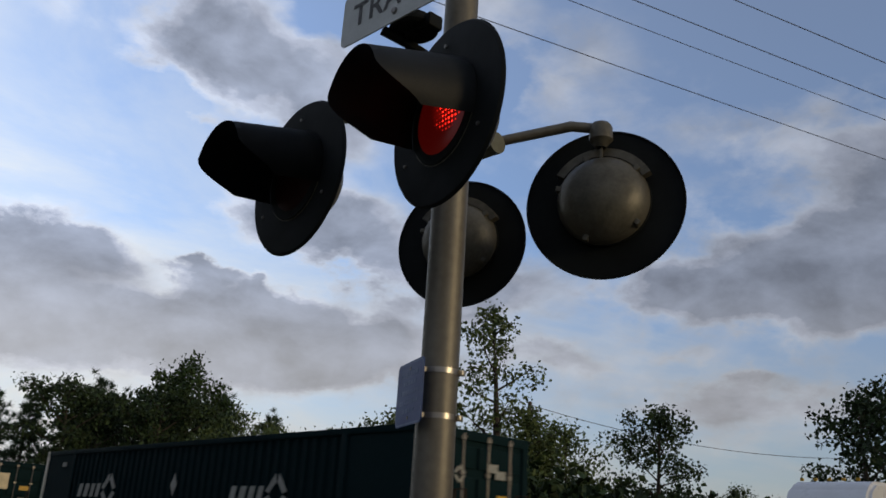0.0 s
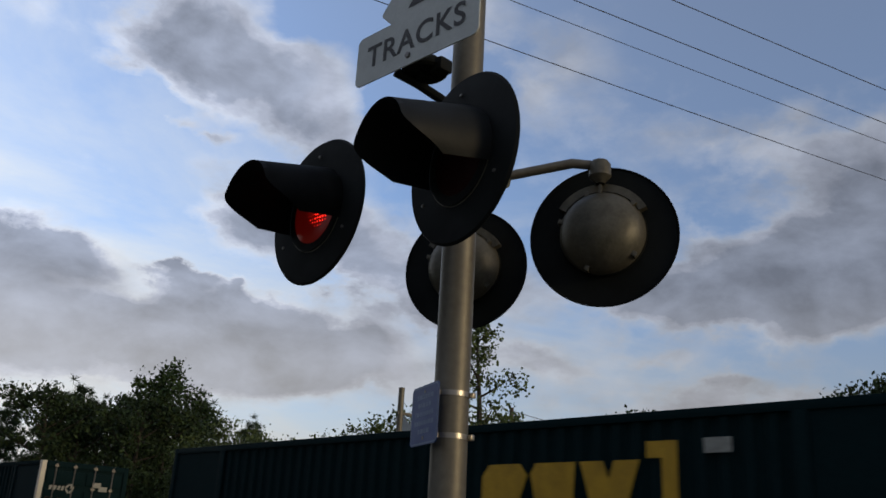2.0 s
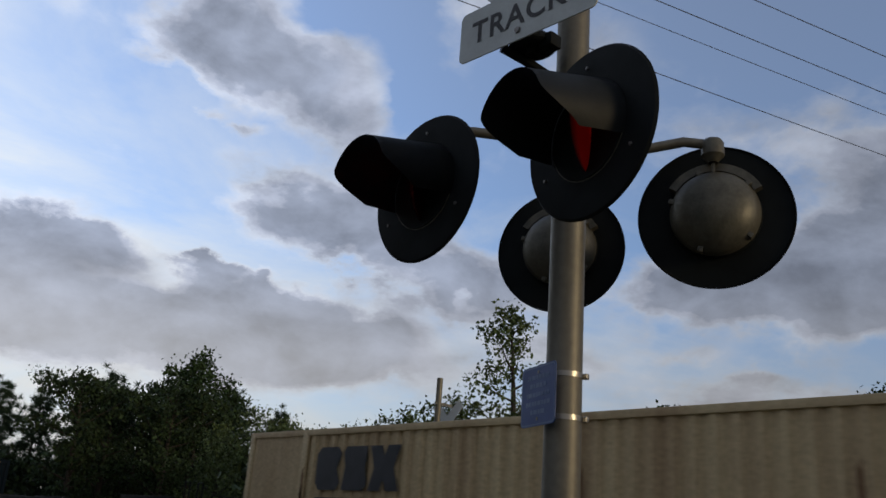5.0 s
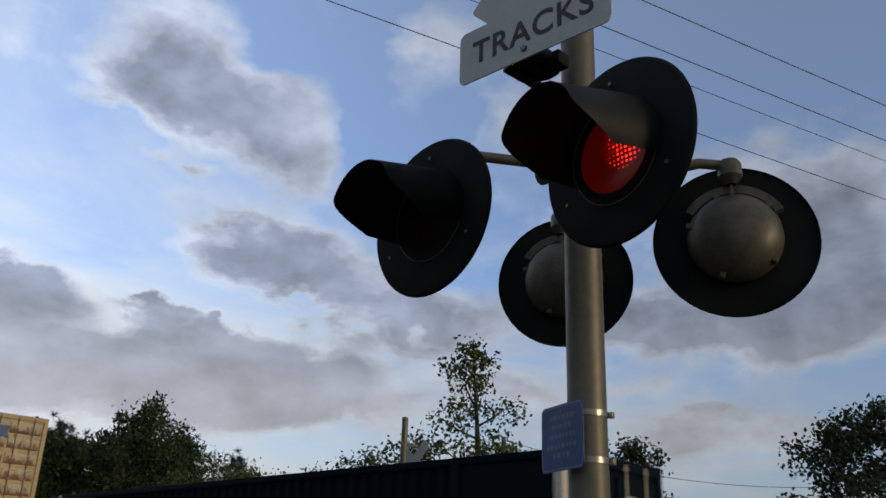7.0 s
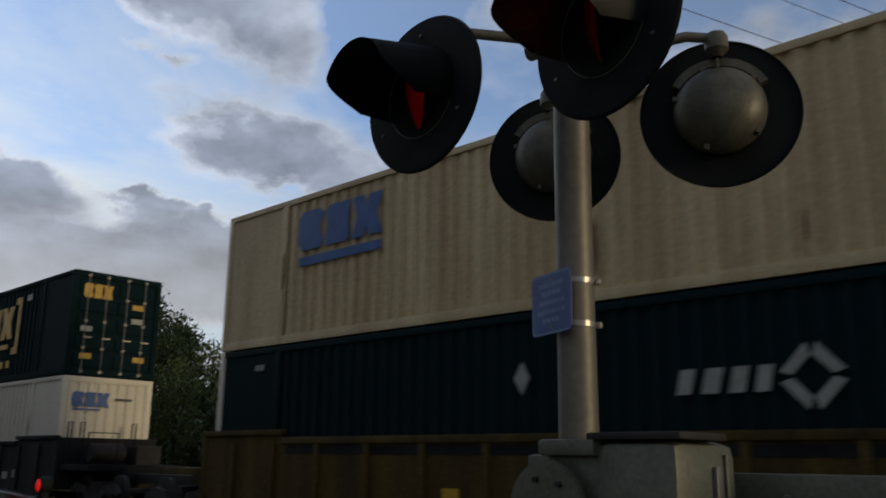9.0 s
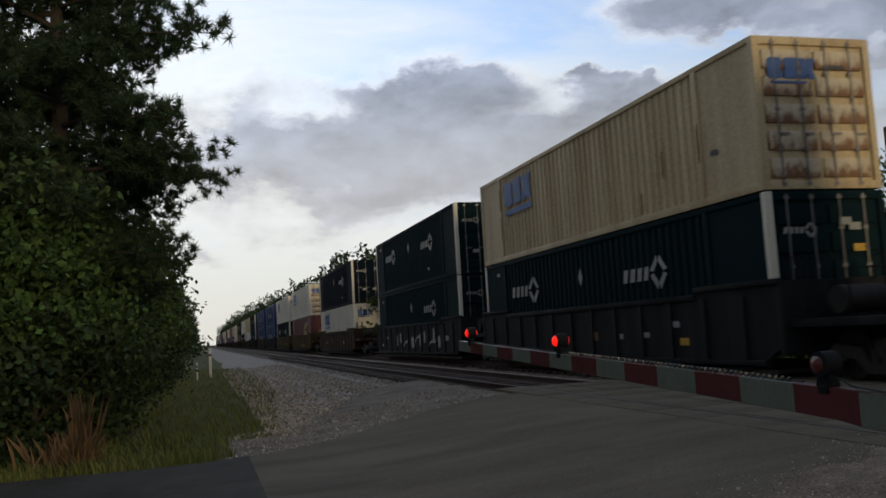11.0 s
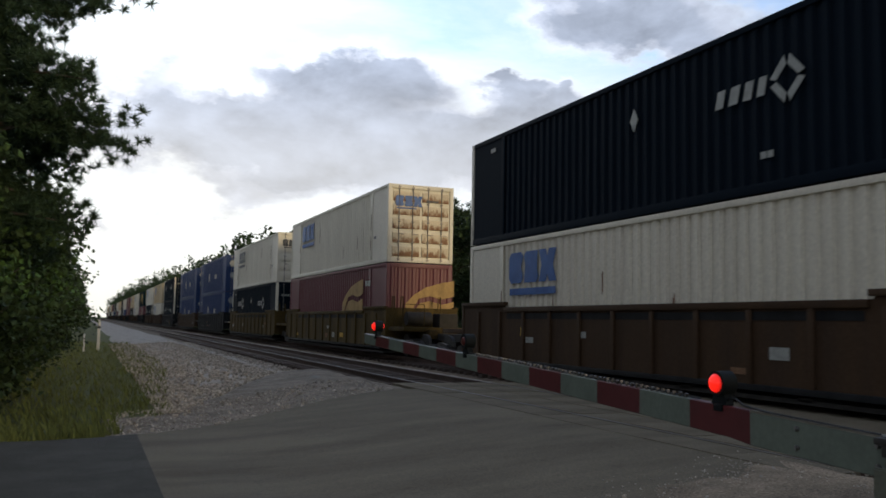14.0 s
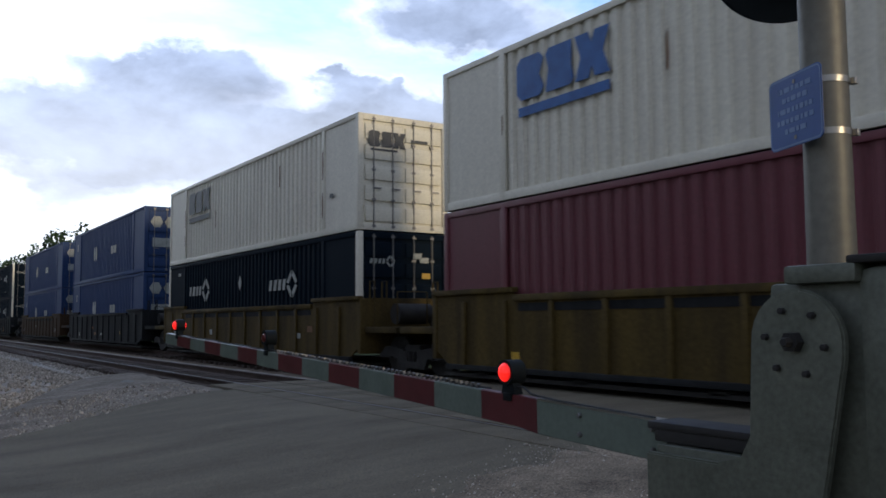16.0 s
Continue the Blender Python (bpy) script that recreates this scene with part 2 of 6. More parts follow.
def rust_mat(name, color, rust):
    """Old paint on a pressed panel: rust gathers along its lower edge and runs down in streaks."""
    m = mat(name, color, 0.6, var=0.25, scale=2.0, fine=25, bump=0.08)
    nt = m.node_tree
    b, N, L = nt.nodes["Principled BSDF"], nt.nodes.new, nt.links.new
    old = b.inputs["Base Color"].links[0].from_socket
    tc, info = N("ShaderNodeTexCoord"), N("ShaderNodeObjectInfo")
    off = N("ShaderNodeVectorMath")
    off.operation = "MULTIPLY_ADD"
    off.inputs[1].default_value = (1, 1, 0.45)
    sh = N("ShaderNodeCombineXYZ")
    k = N("ShaderNodeMath")
    k.operation = "MULTIPLY"
    k.inputs[1].default_value = 60
    L(info.outputs["Random"], k.inputs[0]), L(k.outputs[0], sh.inputs[0]), L(k.outputs[0], sh.inputs[2])
    L(tc.outputs["Object"], off.inputs[0]), L(sh.outputs[0], off.inputs[2])
    n = N("ShaderNodeTexNoise")
    n.inputs["Scale"].default_value, n.inputs["Detail"].default_value, n.inputs["Roughness"].default_value = 4.5, 6, 0.7
    L(off.outputs[0], n.inputs["Vector"])
    sep = N("ShaderNodeSeparateXYZ")
    L(tc.outputs["Object"], sep.inputs[0])
    low = N("ShaderNodeMapRange")
    low.inputs[1].default_value, low.inputs[2].default_value, low.inputs[3].default_value, low.inputs[4].default_value = 0.0, 0.30, 0.13, -0.10
    L(sep.outputs[2], low.inputs[0])
    ad = N("ShaderNodeMath")
    L(n.outputs[0], ad.inputs[0]), L(low.outputs[0], ad.inputs[1])
    r = N("ShaderNodeMapRange")
    r.inputs[1].default_value, r.inputs[2].default_value = 0.45, 0.60
    L(ad.outputs[0], r.inputs[0])
    mx = N("ShaderNodeMix")
    mx.data_type = "RGBA"
    mx.inputs[7].default_value = (*rust, 1)
    L(r.outputs[0], mx.inputs[0]), L(old, mx.inputs[6]), L(mx.outputs[2], b.inputs["Base Color"])
    return m


def leaf_mat(name, color, island=0.45):
    m = mat(name, color, rough=0.7, var=0.3, scale=0.6, fine=6, bump=0, spec=0.2, island=island)
    return m


M = {}
M["asphalt"] = mat("asphalt", (0.158, 0.134, 0.094), 0.9, var=0.36, scale=1.1, fine=55, bump=0.9, spec=0.2, along=(0.28, 1, 1), speck=True)
M["asphalt_new"] = mat("asphalt_fresh", (0.062, 0.059, 0.047), 0.85, var=0.34, scale=1.2, fine=55, bump=0.8, spec=0.2, speck=True)
M["yellow"] = mat("road_yellow", (0.50, 0.30, 0.03), 0.7, var=0.4, scale=5, fine=60)
M["dirt"] = mat("gravel_dirt", (0.265, 0.212, 0.152), 0.95, var=0.75, scale=0.8, fine=55, bump=0.9, spec=0.15, speck=True)
M["mud"] = mat("muddy_verge", (0.23, 0.195, 0.155), 0.95, var=0.7, scale=1.6, fine=60, bump=1.0, tint=(0.085, 0.072, 0.055), spec=0.15, speck=True)
M["ballast"] = mat("ballast_bed", (0.40, 0.365, 0.32), 0.95, var=0.5, scale=1.5, fine=38, bump=1.0, spec=0.15)
M["bedstone"] = mat("rusty_ballast", (0.175, 0.138, 0.105), 0.95, var=0.5, scale=2.5, fine=38, bump=1.0, spec=0.15, speck=True)
M["rock"] = mat("grey_rock", (0.21, 0.20, 0.18), 0.9, var=0.35, scale=3, fine=30, bump=0.6, spec=0.2)
M["stone"] = mat("ballast_stone", (0.43, 0.385, 0.325), 0.9, var=0.3, scale=4, fine=50, bump=0.4, spec=0.2, island=0.45)
M["ground"] = mat("ground_soil", (0.075, 0.090, 0.032), 0.95, var=0.5, scale=0.35, fine=12, bump=0.6, tint=(0.12, 0.10, 0.06), spec=0.1)
M["rail"] = mat("rail_steel", (0.070, 0.042, 0.030), 0.75, 0.2, var=0.35, scale=3)
M["railtop"] = mat("rail_worn", (0.13, 0.115, 0.10), 0.5, 0.6, var=0.2, scale=2)
M["tie"] = mat("tie_wood", (0.060, 0.040, 0.030), 0.9, var=0.4, scale=3, fine=25, bump=0.5, rnd=0.25)
M["galv"] = mat("galvanised_pole", (0.165, 0.155, 0.128), 0.52, 0.5, var=0.4, scale=2.2, fine=30, bump=0.08, tint=(0.105, 0.095, 0.072))
M["alu"] = mat("cast_aluminium", (0.125, 0.130, 0.100), 0.5, 0.35, var=0.6, scale=5, fine=50, bump=0.15, tint=(0.070, 0.075, 0.055))
M["dome"] = mat("lamp_housing", (0.125, 0.118, 0.092), 0.5, 0.35, var=0.45, scale=7, fine=60, bump=0.1)
M["black"] = mat("black_enamel", (0.0075, 0.010, 0.011), 0.7, var=0.35, scale=5, fine=80, bump=0.05, spec=0.16)
M["hoodgrey"] = mat("black_hood", (0.011, 0.013, 0.014), 0.6, var=0.3, scale=6, fine=80, bump=0.05, spec=0.28)
M["signwhite"] = mat("sign_sheeting", (0.56, 0.60, 0.60), 0.5, var=0.12, scale=6, fine=60, bump=0.02)
M["signblack"] = mat("sign_black", (0.025, 0.025, 0.028), 0.5, var=0.2)
M["signblue"] = mat("sign_blue", (0.022, 0.068, 0.24), 0.5, var=0.15, scale=6, bump=0.02)
M["signpale"] = mat("sign_pale", (0.13, 0.20, 0.38), 0.5, var=0.2)
M["band"] = mat("steel_band", (0.36, 0.34, 0.30), 0.35, 0.9, var=0.2)
M["bolt"] = mat("bolt_steel", (0.22, 0.21, 0.20), 0.45, 0.8, var=0.3)
M["armwhite"] = mat("gate_arm_white", (0.118, 0.142, 0.112), 0.55, var=0.5, scale=5, tint=(0.070, 0.085, 0.066), bump=0.03)
M["armred"] = mat("gate_arm_red", (0.085, 0.012, 0.014), 0.5, var=0.25, scale=5, bump=0.03)
M["cable"] = mat("black_rubber", (0.02, 0.02, 0.02), 0.7, var=0.2)
M["wire"] = mat("wire_alu", (0.06, 0.06, 0.065), 0.5, 0.5, var=0.2)
M["wood"] = mat("pole_wood", (0.10, 0.08, 0.065), 0.9, var=0.3, scale=2, streak=True)
M["bark"] = mat("bark", (0.050, 0.040, 0.031), 0.95, var=0.4, scale=3, fine=18, bump=0.8)
M["leaf"] = leaf_mat("leaf_green", (0.040, 0.070, 0.022), 0.6)
M["leaf_dark"] = leaf_mat("leaf_dark", (0.032, 0.054, 0.020), 0.6)
M["leaf_bright"] = leaf_mat("leaf_bright", (0.048, 0.090, 0.022), 0.65)
M["leaf_olive"] = leaf_mat("leaf_olive", (0.095, 0.130, 0.045))
M["needle"] = leaf_mat("pine_needles", (0.030, 0.055, 0.027), 0.35)
M["grass"] = leaf_mat("grass_blades", (0.135, 0.155, 0.045))
M["straw"] = leaf_mat("dry_grass", (0.16, 0.105, 0.055))
M["lit"] = lamp_mat("lamp_lit", (1.0, 0.016, 0.010), 0.10, 8.0)
M["unlit"] = mat("lamp_dark", (0.020, 0.003, 0.003), 0.6, var=0.2, spec=0.1)
M["glow"] = lamp_mat("small_lamp_lit", (1.0, 0.012, 0.007), 1.2, 9.0)
M["smallred"] = mat("small_lamp_red", (0.085, 0.010, 0.008), 0.35, var=0.3, scale=30, spec=0.4)
M["tarp"] = mat("white_marker", (0.70, 0.69, 0.66), 0.6, var=0.25, scale=4)
C_WHITE = mat("container_white", (0.69, 0.645, 0.52), 0.5, var=0.35, scale=0.9, fine=18, bump=0.05, tint=(0.46, 0.41, 0.33), streak=True)
C_CREAM = mat("container_cream_rusty", (0.60, 0.485, 0.275), 0.55, var=0.6, scale=0.8, fine=18, bump=0.08, tint=(0.27, 0.15, 0.07), streak=True)
C_NAVY = mat("container_navy", (0.004, 0.009, 0.016), 0.7, var=0.35, scale=0.9, fine=18, bump=0.05, tint=(0.007, 0.013, 0.021), streak=True, spec=0.06)
C_GREEN = mat("container_dark_teal", (0.004, 0.016, 0.019), 0.7, var=0.35, scale=0.9, fine=18, bump=0.05, tint=(0.007, 0.020, 0.023), streak=True, spec=0.06)
C_BLUE = mat("container_blue", (0.020, 0.044, 0.125), 0.55, var=0.35, scale=0.9, fine=18, bump=0.05, tint=(0.030, 0.05, 0.115), streak=True, spec=0.2)
C_MAROON = mat("container_maroon", (0.125, 0.026, 0.036), 0.5, var=0.35, scale=0.9, fine=18, bump=0.05, tint=(0.10, 0.03, 0.03), streak=True)
W_BROWN = mat("well_brown", (0.058, 0.034, 0.018), 0.7, var=0.5, scale=1.4, fine=20, bump=0.15, tint=(0.03, 0.022, 0.018), streak=True, spec=0.12)
W_YELLOW = mat("well_yellow", (0.086, 0.058, 0.015), 0.7, var=0.85, scale=1.3, fine=20, bump=0.15, tint=(0.030, 0.022, 0.012), streak=True, spec=0.12)
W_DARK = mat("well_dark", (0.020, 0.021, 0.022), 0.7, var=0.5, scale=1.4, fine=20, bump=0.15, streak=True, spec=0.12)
M["truck"] = mat("bogie_iron", (0.028, 0.025, 0.022), 0.75, 0.2, var=0.5, scale=4, fine=30, bump=0.2)
M["rust"] = mat("rust_stain", (0.20, 0.105, 0.05), 0.85, var=0.4, scale=4)
M["rustdoor"] = rust_mat("rusty_cream_door", (0.64, 0.55, 0.39), (0.21, 0.10, 0.045))
M["logoblue"] = mat("logo_blue", (0.03, 0.11, 0.34), 0.5, var=0.3, scale=3)
M["logoink"] = mat("logo_ink", (0.035, 0.04, 0.05), 0.5, var=0.3, scale=3)
M["logowhite"] = mat("logo_white", (0.33, 0.34, 0.31), 0.5, var=0.3, scale=3)
M["logoyellow"] = mat("logo_yellow", (0.55, 0.33, 0.02), 0.5, var=0.3, scale=3)
M["leafyellow"] = mat("leaf_yellow", (0.36, 0.215, 0.055), 0.55, var=0.4, scale=3)
M["logocream"] = mat("logo_cream", (0.62, 0.54, 0.36), 0.5, var=0.3, scale=3)
M["graffiti"] = mat("spray_paint", (0.42, 0.43, 0.38), 0.6, var=0.5, scale=5)
M["truckwhite"] = mat("cab_white", (0.72, 0.73, 0.74), 0.3, var=0.08, scale=2, bump=0)
M["glassdark"] = mat("dark_glass", (0.015, 0.018, 0.022), 0.08, var=0.1, bump=0)


# ---- building helpers ----
def box(bm, x0, x1, y0, y1, z0, z1, bevel=0.0, m=None):
    r = bmesh.ops.create_cube(bm, size=1, matrix=Matrix.LocRotScale(((x0 + x1) / 2, (y0 + y1) / 2, (z0 + z1) / 2), None, (x1 - x0, y1 - y0, z1 - z0)))
    if bevel:
        es = list({e for v in r["verts"] for e in v.link_edges})
        bmesh.ops.bevel(bm, geom=es, offset=bevel, segments=2, affect="EDGES", profile=0.6)
    elif m is not None:
        bmesh.ops.transform(bm, matrix=m, verts=r["verts"])
    return bm


def tube(bm, pts, radii, seg=8, caps=True):
    """A round tube through the points, with a radius at each."""
    rings = []
    for i, p in enumerate(pts):
        a, b = Vector(pts[max(i - 1, 0)]), Vector(pts[min(i + 1, len(pts) - 1)])
        q = (b - a).to_track_quat("Z", "Y")
        rings.append([bm.verts.new(Vector(p) + q @ Vector((radii[i] * math.cos(2 * math.pi * k / seg), radii[i] * math.sin(2 * math.pi * k / seg), 0))) for k in range(seg)])
    for a, b in zip(rings, rings[1:]):
        for k in range(seg):
            bm.faces.new((a[k], a[(k + 1) % seg], b[(k + 1) % seg], b[k]))
    if caps:
        bm.faces.new(rings[0][::-1]), bm.faces.new(rings[-1])
    return bm


def lathe(bm, prof, seg=48, axis="x", at=(0, 0, 0)):
    """Turns the profile (along, radius) round an axis."""
    rings = []
    for u, r in prof:
        ring = []
        for k in range(seg):
            a = 2 * math.pi * k / seg
            c, s = r * math.cos(a), r * math.sin(a)
            v = {"x": (u, c, s), "y": (s, u, c), "z": (c, s, u)}[axis]
            ring.append(bm.verts.new(Vector(v) + Vector(at)))
        rings.append(ring)
    for a, b in zip(rings, rings[1:]):
        for k in range(seg):
            bm.faces.new((a[k], a[(k + 1) % seg], b[(k + 1) % seg], b[k]))
    for ring in (rings[0], rings[-1]):
        if (ring[0].co - ring[seg // 2].co).length > 1e-4:
            bm.faces.new(ring)
    bmesh.ops.recalc_face_normals(bm, faces=bm.faces)
    return bm


def prism(bm, outline, axis, d0, d1):
    """A flat outline (2D) given depth along an axis."""
    def at(p, d):
        return {"x": (d, p[0], p[1]), "y": (p[0], d, p[1]), "z": (p[0], p[1], d)}[axis]
    a, b = [bm.verts.new(at(p, d0)) for p in outline], [bm.verts.new(at(p, d1)) for p in outline]
    n = len(outline)
    fs = [bm.faces.new(a), bm.faces.new(b[::-1])]
    for k in range(n):
        fs.append(bm.faces.new((a[k], b[k], b[(k + 1) % n], a[(k + 1) % n])))
    bmesh.ops.recalc_face_normals(bm, faces=fs)
    return bm


def round_rect(w, h, r, n=6, cx=0, cy=0):
    out = []
    for sx, sy, a0 in ((1, 1, 0), (-1, 1, 90), (-1, -1, 180), (1, -1, 270)):
        for k in range(n + 1):
            a = radians(a0 + 90 * k / n)
            out.append((cx + sx * (w / 2 - r) + r * math.cos(a), cy + sy * (h / 2 - r) + r * math.sin(a)))
    return out


def mesh_of(name, bm, materials, smooth=35):
    me = bpy.data.meshes.new(name)
    bm.to_mesh(me)
    bm.free()
    for m in materials if isinstance(materials, (list, tuple)) else [materials]:
        me.materials.append(m)
    if smooth:
        me.shade_smooth()
        me.set_sharp_from_angle(angle=radians(smooth))
    return me


def part(name, bm, material, parent=None, label="", at=None, smooth=35):
    """One mesh object under a thing or a part; bm may be a mesh that is shared."""
    me = bm if isinstance(bm, bpy.types.Mesh) else mesh_of(name, bm, material, smooth)
    ob = new(name, me)
    if parent is not None:
        ob.parent = parent
    if at is not None:
        ob.matrix_basis = at if isinstance(at, Matrix) else Matrix.Translation(at)
    if label:
        ob["label"] = label
    return ob


def thing(name, at, label, category, group=""):
    ob = new(name)
    ob.matrix_basis = at if isinstance(at, Matrix) else Matrix.Translation(at)
    return tagged(ob, label, category, group)


def bms():
    return bmesh.new()


def raw_mesh(name, verts, faces, material):
    me = bpy.data.meshes.new(name)
    me.from_pydata(verts, [], faces)
    for m in material if isinstance(material, (list, tuple)) else [material]:
        me.materials.append(m)
    return me


# ---- the lie of the land ----
RAIL_Z = 0.33
TRACK_1, TRACK_2 = 4.40, 8.66


def smooth01(a, b, v):
    u = min(max((v - a) / (b - a), 0), 1)
    return u * u * (3 - 2 * u)


def road_z(x):
    return 0.325 * smooth01(-1.5, 3.2, x) * (1 - smooth01(10.2, 16, x))


def land_z(x, y):
    bed = 0.09 * smooth01(-0.6, 2.6, x) * (1 - smooth01(10.6, 13.5, x))
    bumps = 0.05 * noise.noise((x * 0.35, y * 0.35, 0)) + 0.02 * noise.noise((x * 1.3, y * 1.3, 3))
    return -0.07 + bed + bumps * (1 if abs(x) < 60 and abs(y) < 80 else 0)


def build_ground():
    def axis(lo, hi, step, far):
        v = list(np.arange(lo, hi + 0.01, step))
        d, a, b = step, lo, hi
        left, right = [], []
        while a > -far:
            d *= 1.35
            a, b = a - d, b + d
            left.append(a), right.append(b)
        return left[::-1] + v + right
    xs, ys = axis(-16, 24, 0.5, 3500), axis(-12, 40, 0.5, 3500)
    verts = [(x, y, land_z(x, y)) for x in xs for y in ys]
    n = len(ys)
    faces = [(i * n + j, (i + 1) * n + j, (i + 1) * n + j + 1, i * n + j + 1) for i in range(len(xs) - 1) for j in range(n - 1)]
    me = raw_mesh("ground", verts, faces, M["ground"])
    me.shade_smooth()
    tagged(new("ground", me), "grassy soil ground beside the railway", "ground", kind="structure")


def strip(name, xs, edge_a, edge_b, n, lift, material, label, category="road", zf=None):
    """A slab of ground between two edges y(x), following the road's rise."""
    verts, faces = [], []
    for x in xs:
        a, b = edge_a(x), edge_b(x)
        for k in range(n + 1):
            y = a + (b - a) * k / n
            verts.append((x, y, (zf(x, y) if zf else road_z(x)) + lift))
    m = n + 1
    for i in range(len(xs) - 1):
        for k in range(n):
            faces.append((i * m + k, (i + 1) * m + k, (i + 1) * m + k + 1, i * m + k + 1))
    # skirts down into the soil at both edges
    base = len(verts)
    for i, x in enumerate(xs):
        for k in (0, n):
            v = verts[i * m + k]
            verts.append((v[0], v[1] + (-0.12 if k == 0 else 0.12), v[2] - 0.35))
    for i in range(len(xs) - 1):
        faces.append((i * m, base + 2 * i, base + 2 * i + 2, (i + 1) * m))
        faces.append((i * m + n, (i + 1) * m + n, base + 2 * i + 3, base + 2 * i + 1))
    me = raw_mesh(name, verts, faces, material)
    bm = bms()
    bm.from_mesh(me)
    bmesh.ops.recalc_face_normals(bm, faces=bm.faces)
    bm.to_mesh(me), bm.free()
    me.shade_smooth()
    me.set_sharp_from_angle(angle=radians(40))
    return tagged(new(name, me), label, category, kind="structure")


def far_edge(x):
    # the road's far edge flares out towards the crossing
    return 8.9 + 0.10 * math.sin(x * 1.1) * 0.4 + 3.4 * smooth01(-3.5, 3.0, x) * (1 - smooth01(9.5, 20, x))


def near_edge(x):
    return 0.2 + 2.6 * smooth01(-0.6, 1.8, x) + 0.7 * smooth01(1.8, 4.2, x) + 0.05 * math.sin(x * 2.3)


def build_roads():
    xs_old = list(np.arange(-2.0, 3.05, 0.4)) + list(np.arange(3.4, 10.0, 0.6)) + list(np.arange(10.2, 70, 2.5))
    strip("road", xs_old, near_edge, far_edge, 14, 0.0, M["asphalt"], "worn grey asphalt road rising to the railway crossing")
    strip("road_approach", [-70, -50, -35, -25, -18] + list(np.arange(-14, -1.9, 0.6)), near_edge, far_edge, 12, 0.004, M["asphalt_new"], "darker newer asphalt of the road's approach")
    for off in (0, 0.26):
        strip("road_line", list(np.arange(-40, -3.55, 0.8)), lambda x: 5.62 + off, lambda x: 5.74 + off, 1, 0.010, M["yellow"], "faded double yellow centre line on the asphalt", "road marking")
    # the stony pull-off beside the road, between grass and ballast
    strip("gravel_verge", list(np.arange(-2.4, 3.0, 0.3)), lambda x: far_edge(x) - 0.3, lambda x: far_edge(x) + 2.3 + 5 * smooth01(-2.0, 2.6, x), 14, 0.0, M["mud"], "muddy stony verge between asphalt and ballast", "verge",
          zf=lambda x, y: max(road_z(x), land_z(x, y)) - 0.03 + 0.04 * noise.noise((x * 1.1, y * 1.1, 5)))
    strip("gravel_shoulder", list(np.arange(-3.0, 3.4, 0.12)), lambda x: -6.0, lambda x: near_edge(x) + 0.45, 34, 0.0, M["dirt"], "gravel shoulder round the crossing signal", "verge",
          zf=lambda x, y: road_z(x) + 0.012 - 0.030 * smooth01(near_edge(x) - 0.1, near_edge(x) + 0.45, y) + 0.022 * noise.noise((x * 2.2, y * 2.2, 8)))


def build_shoulder():
    """Spread ballast that feathers out from the near track to the grass."""
    ys = list(np.arange(12.6, 60, 0.4)) + [65, 72, 85, 110, 160, 260, 500]
    verts, faces, m = [], [], 16
    for y in ys:
        x0 = -1.45 + 0.30 * noise.noise((0.5, y * 0.5, 0)) + 0.35 * smooth01(20, 45, y) + 0.9 * smooth01(15.0, 12.6, y)
        for k in range(m + 1):
            x = x0 + (2.9 - x0) * k / m
            verts.append((x, y, land_z(x, y) + 0.035 * smooth01(0, 0.08, k / m) - 0.015 + 0.03 * noise.noise((x * 3, y * 3, 4))))
    for i in range(len(ys) - 1):
        for k in range(m):
            a = i * (m + 1) + k
            faces.append((a, a + 1, a + m + 2, a + m + 1))
    me = raw_mesh("ballast_shoulder", verts, faces, M["ballast"])
    me.shade_smooth()
    tagged(new("ballast_shoulder", me), "pale crushed stone spread beside the near track", "ballast", kind="structure")
    # the pale strip of stone between the two tracks
    verts, faces = [], []
    for y in ys:
        for k in range(7):
            x = 5.75 + 0.25 * k
            verts.append((x, y, 0.03 + 0.09 * math.sin(math.pi * k / 6) + 0.025 * noise.noise((x * 3, y * 3, 6))))
    faces = [(i * 7 + k, i * 7 + k + 1, i * 7 + k + 8, i * 7 + k + 7) for i in range(len(ys) - 1) for k in range(6)]
    me = raw_mesh("ballast_strip", verts, faces, M["ballast"])
    me.shade_smooth()
    tagged(new("ballast_strip", me), "pale crushed stone between the two tracks", "ballast", kind="structure")


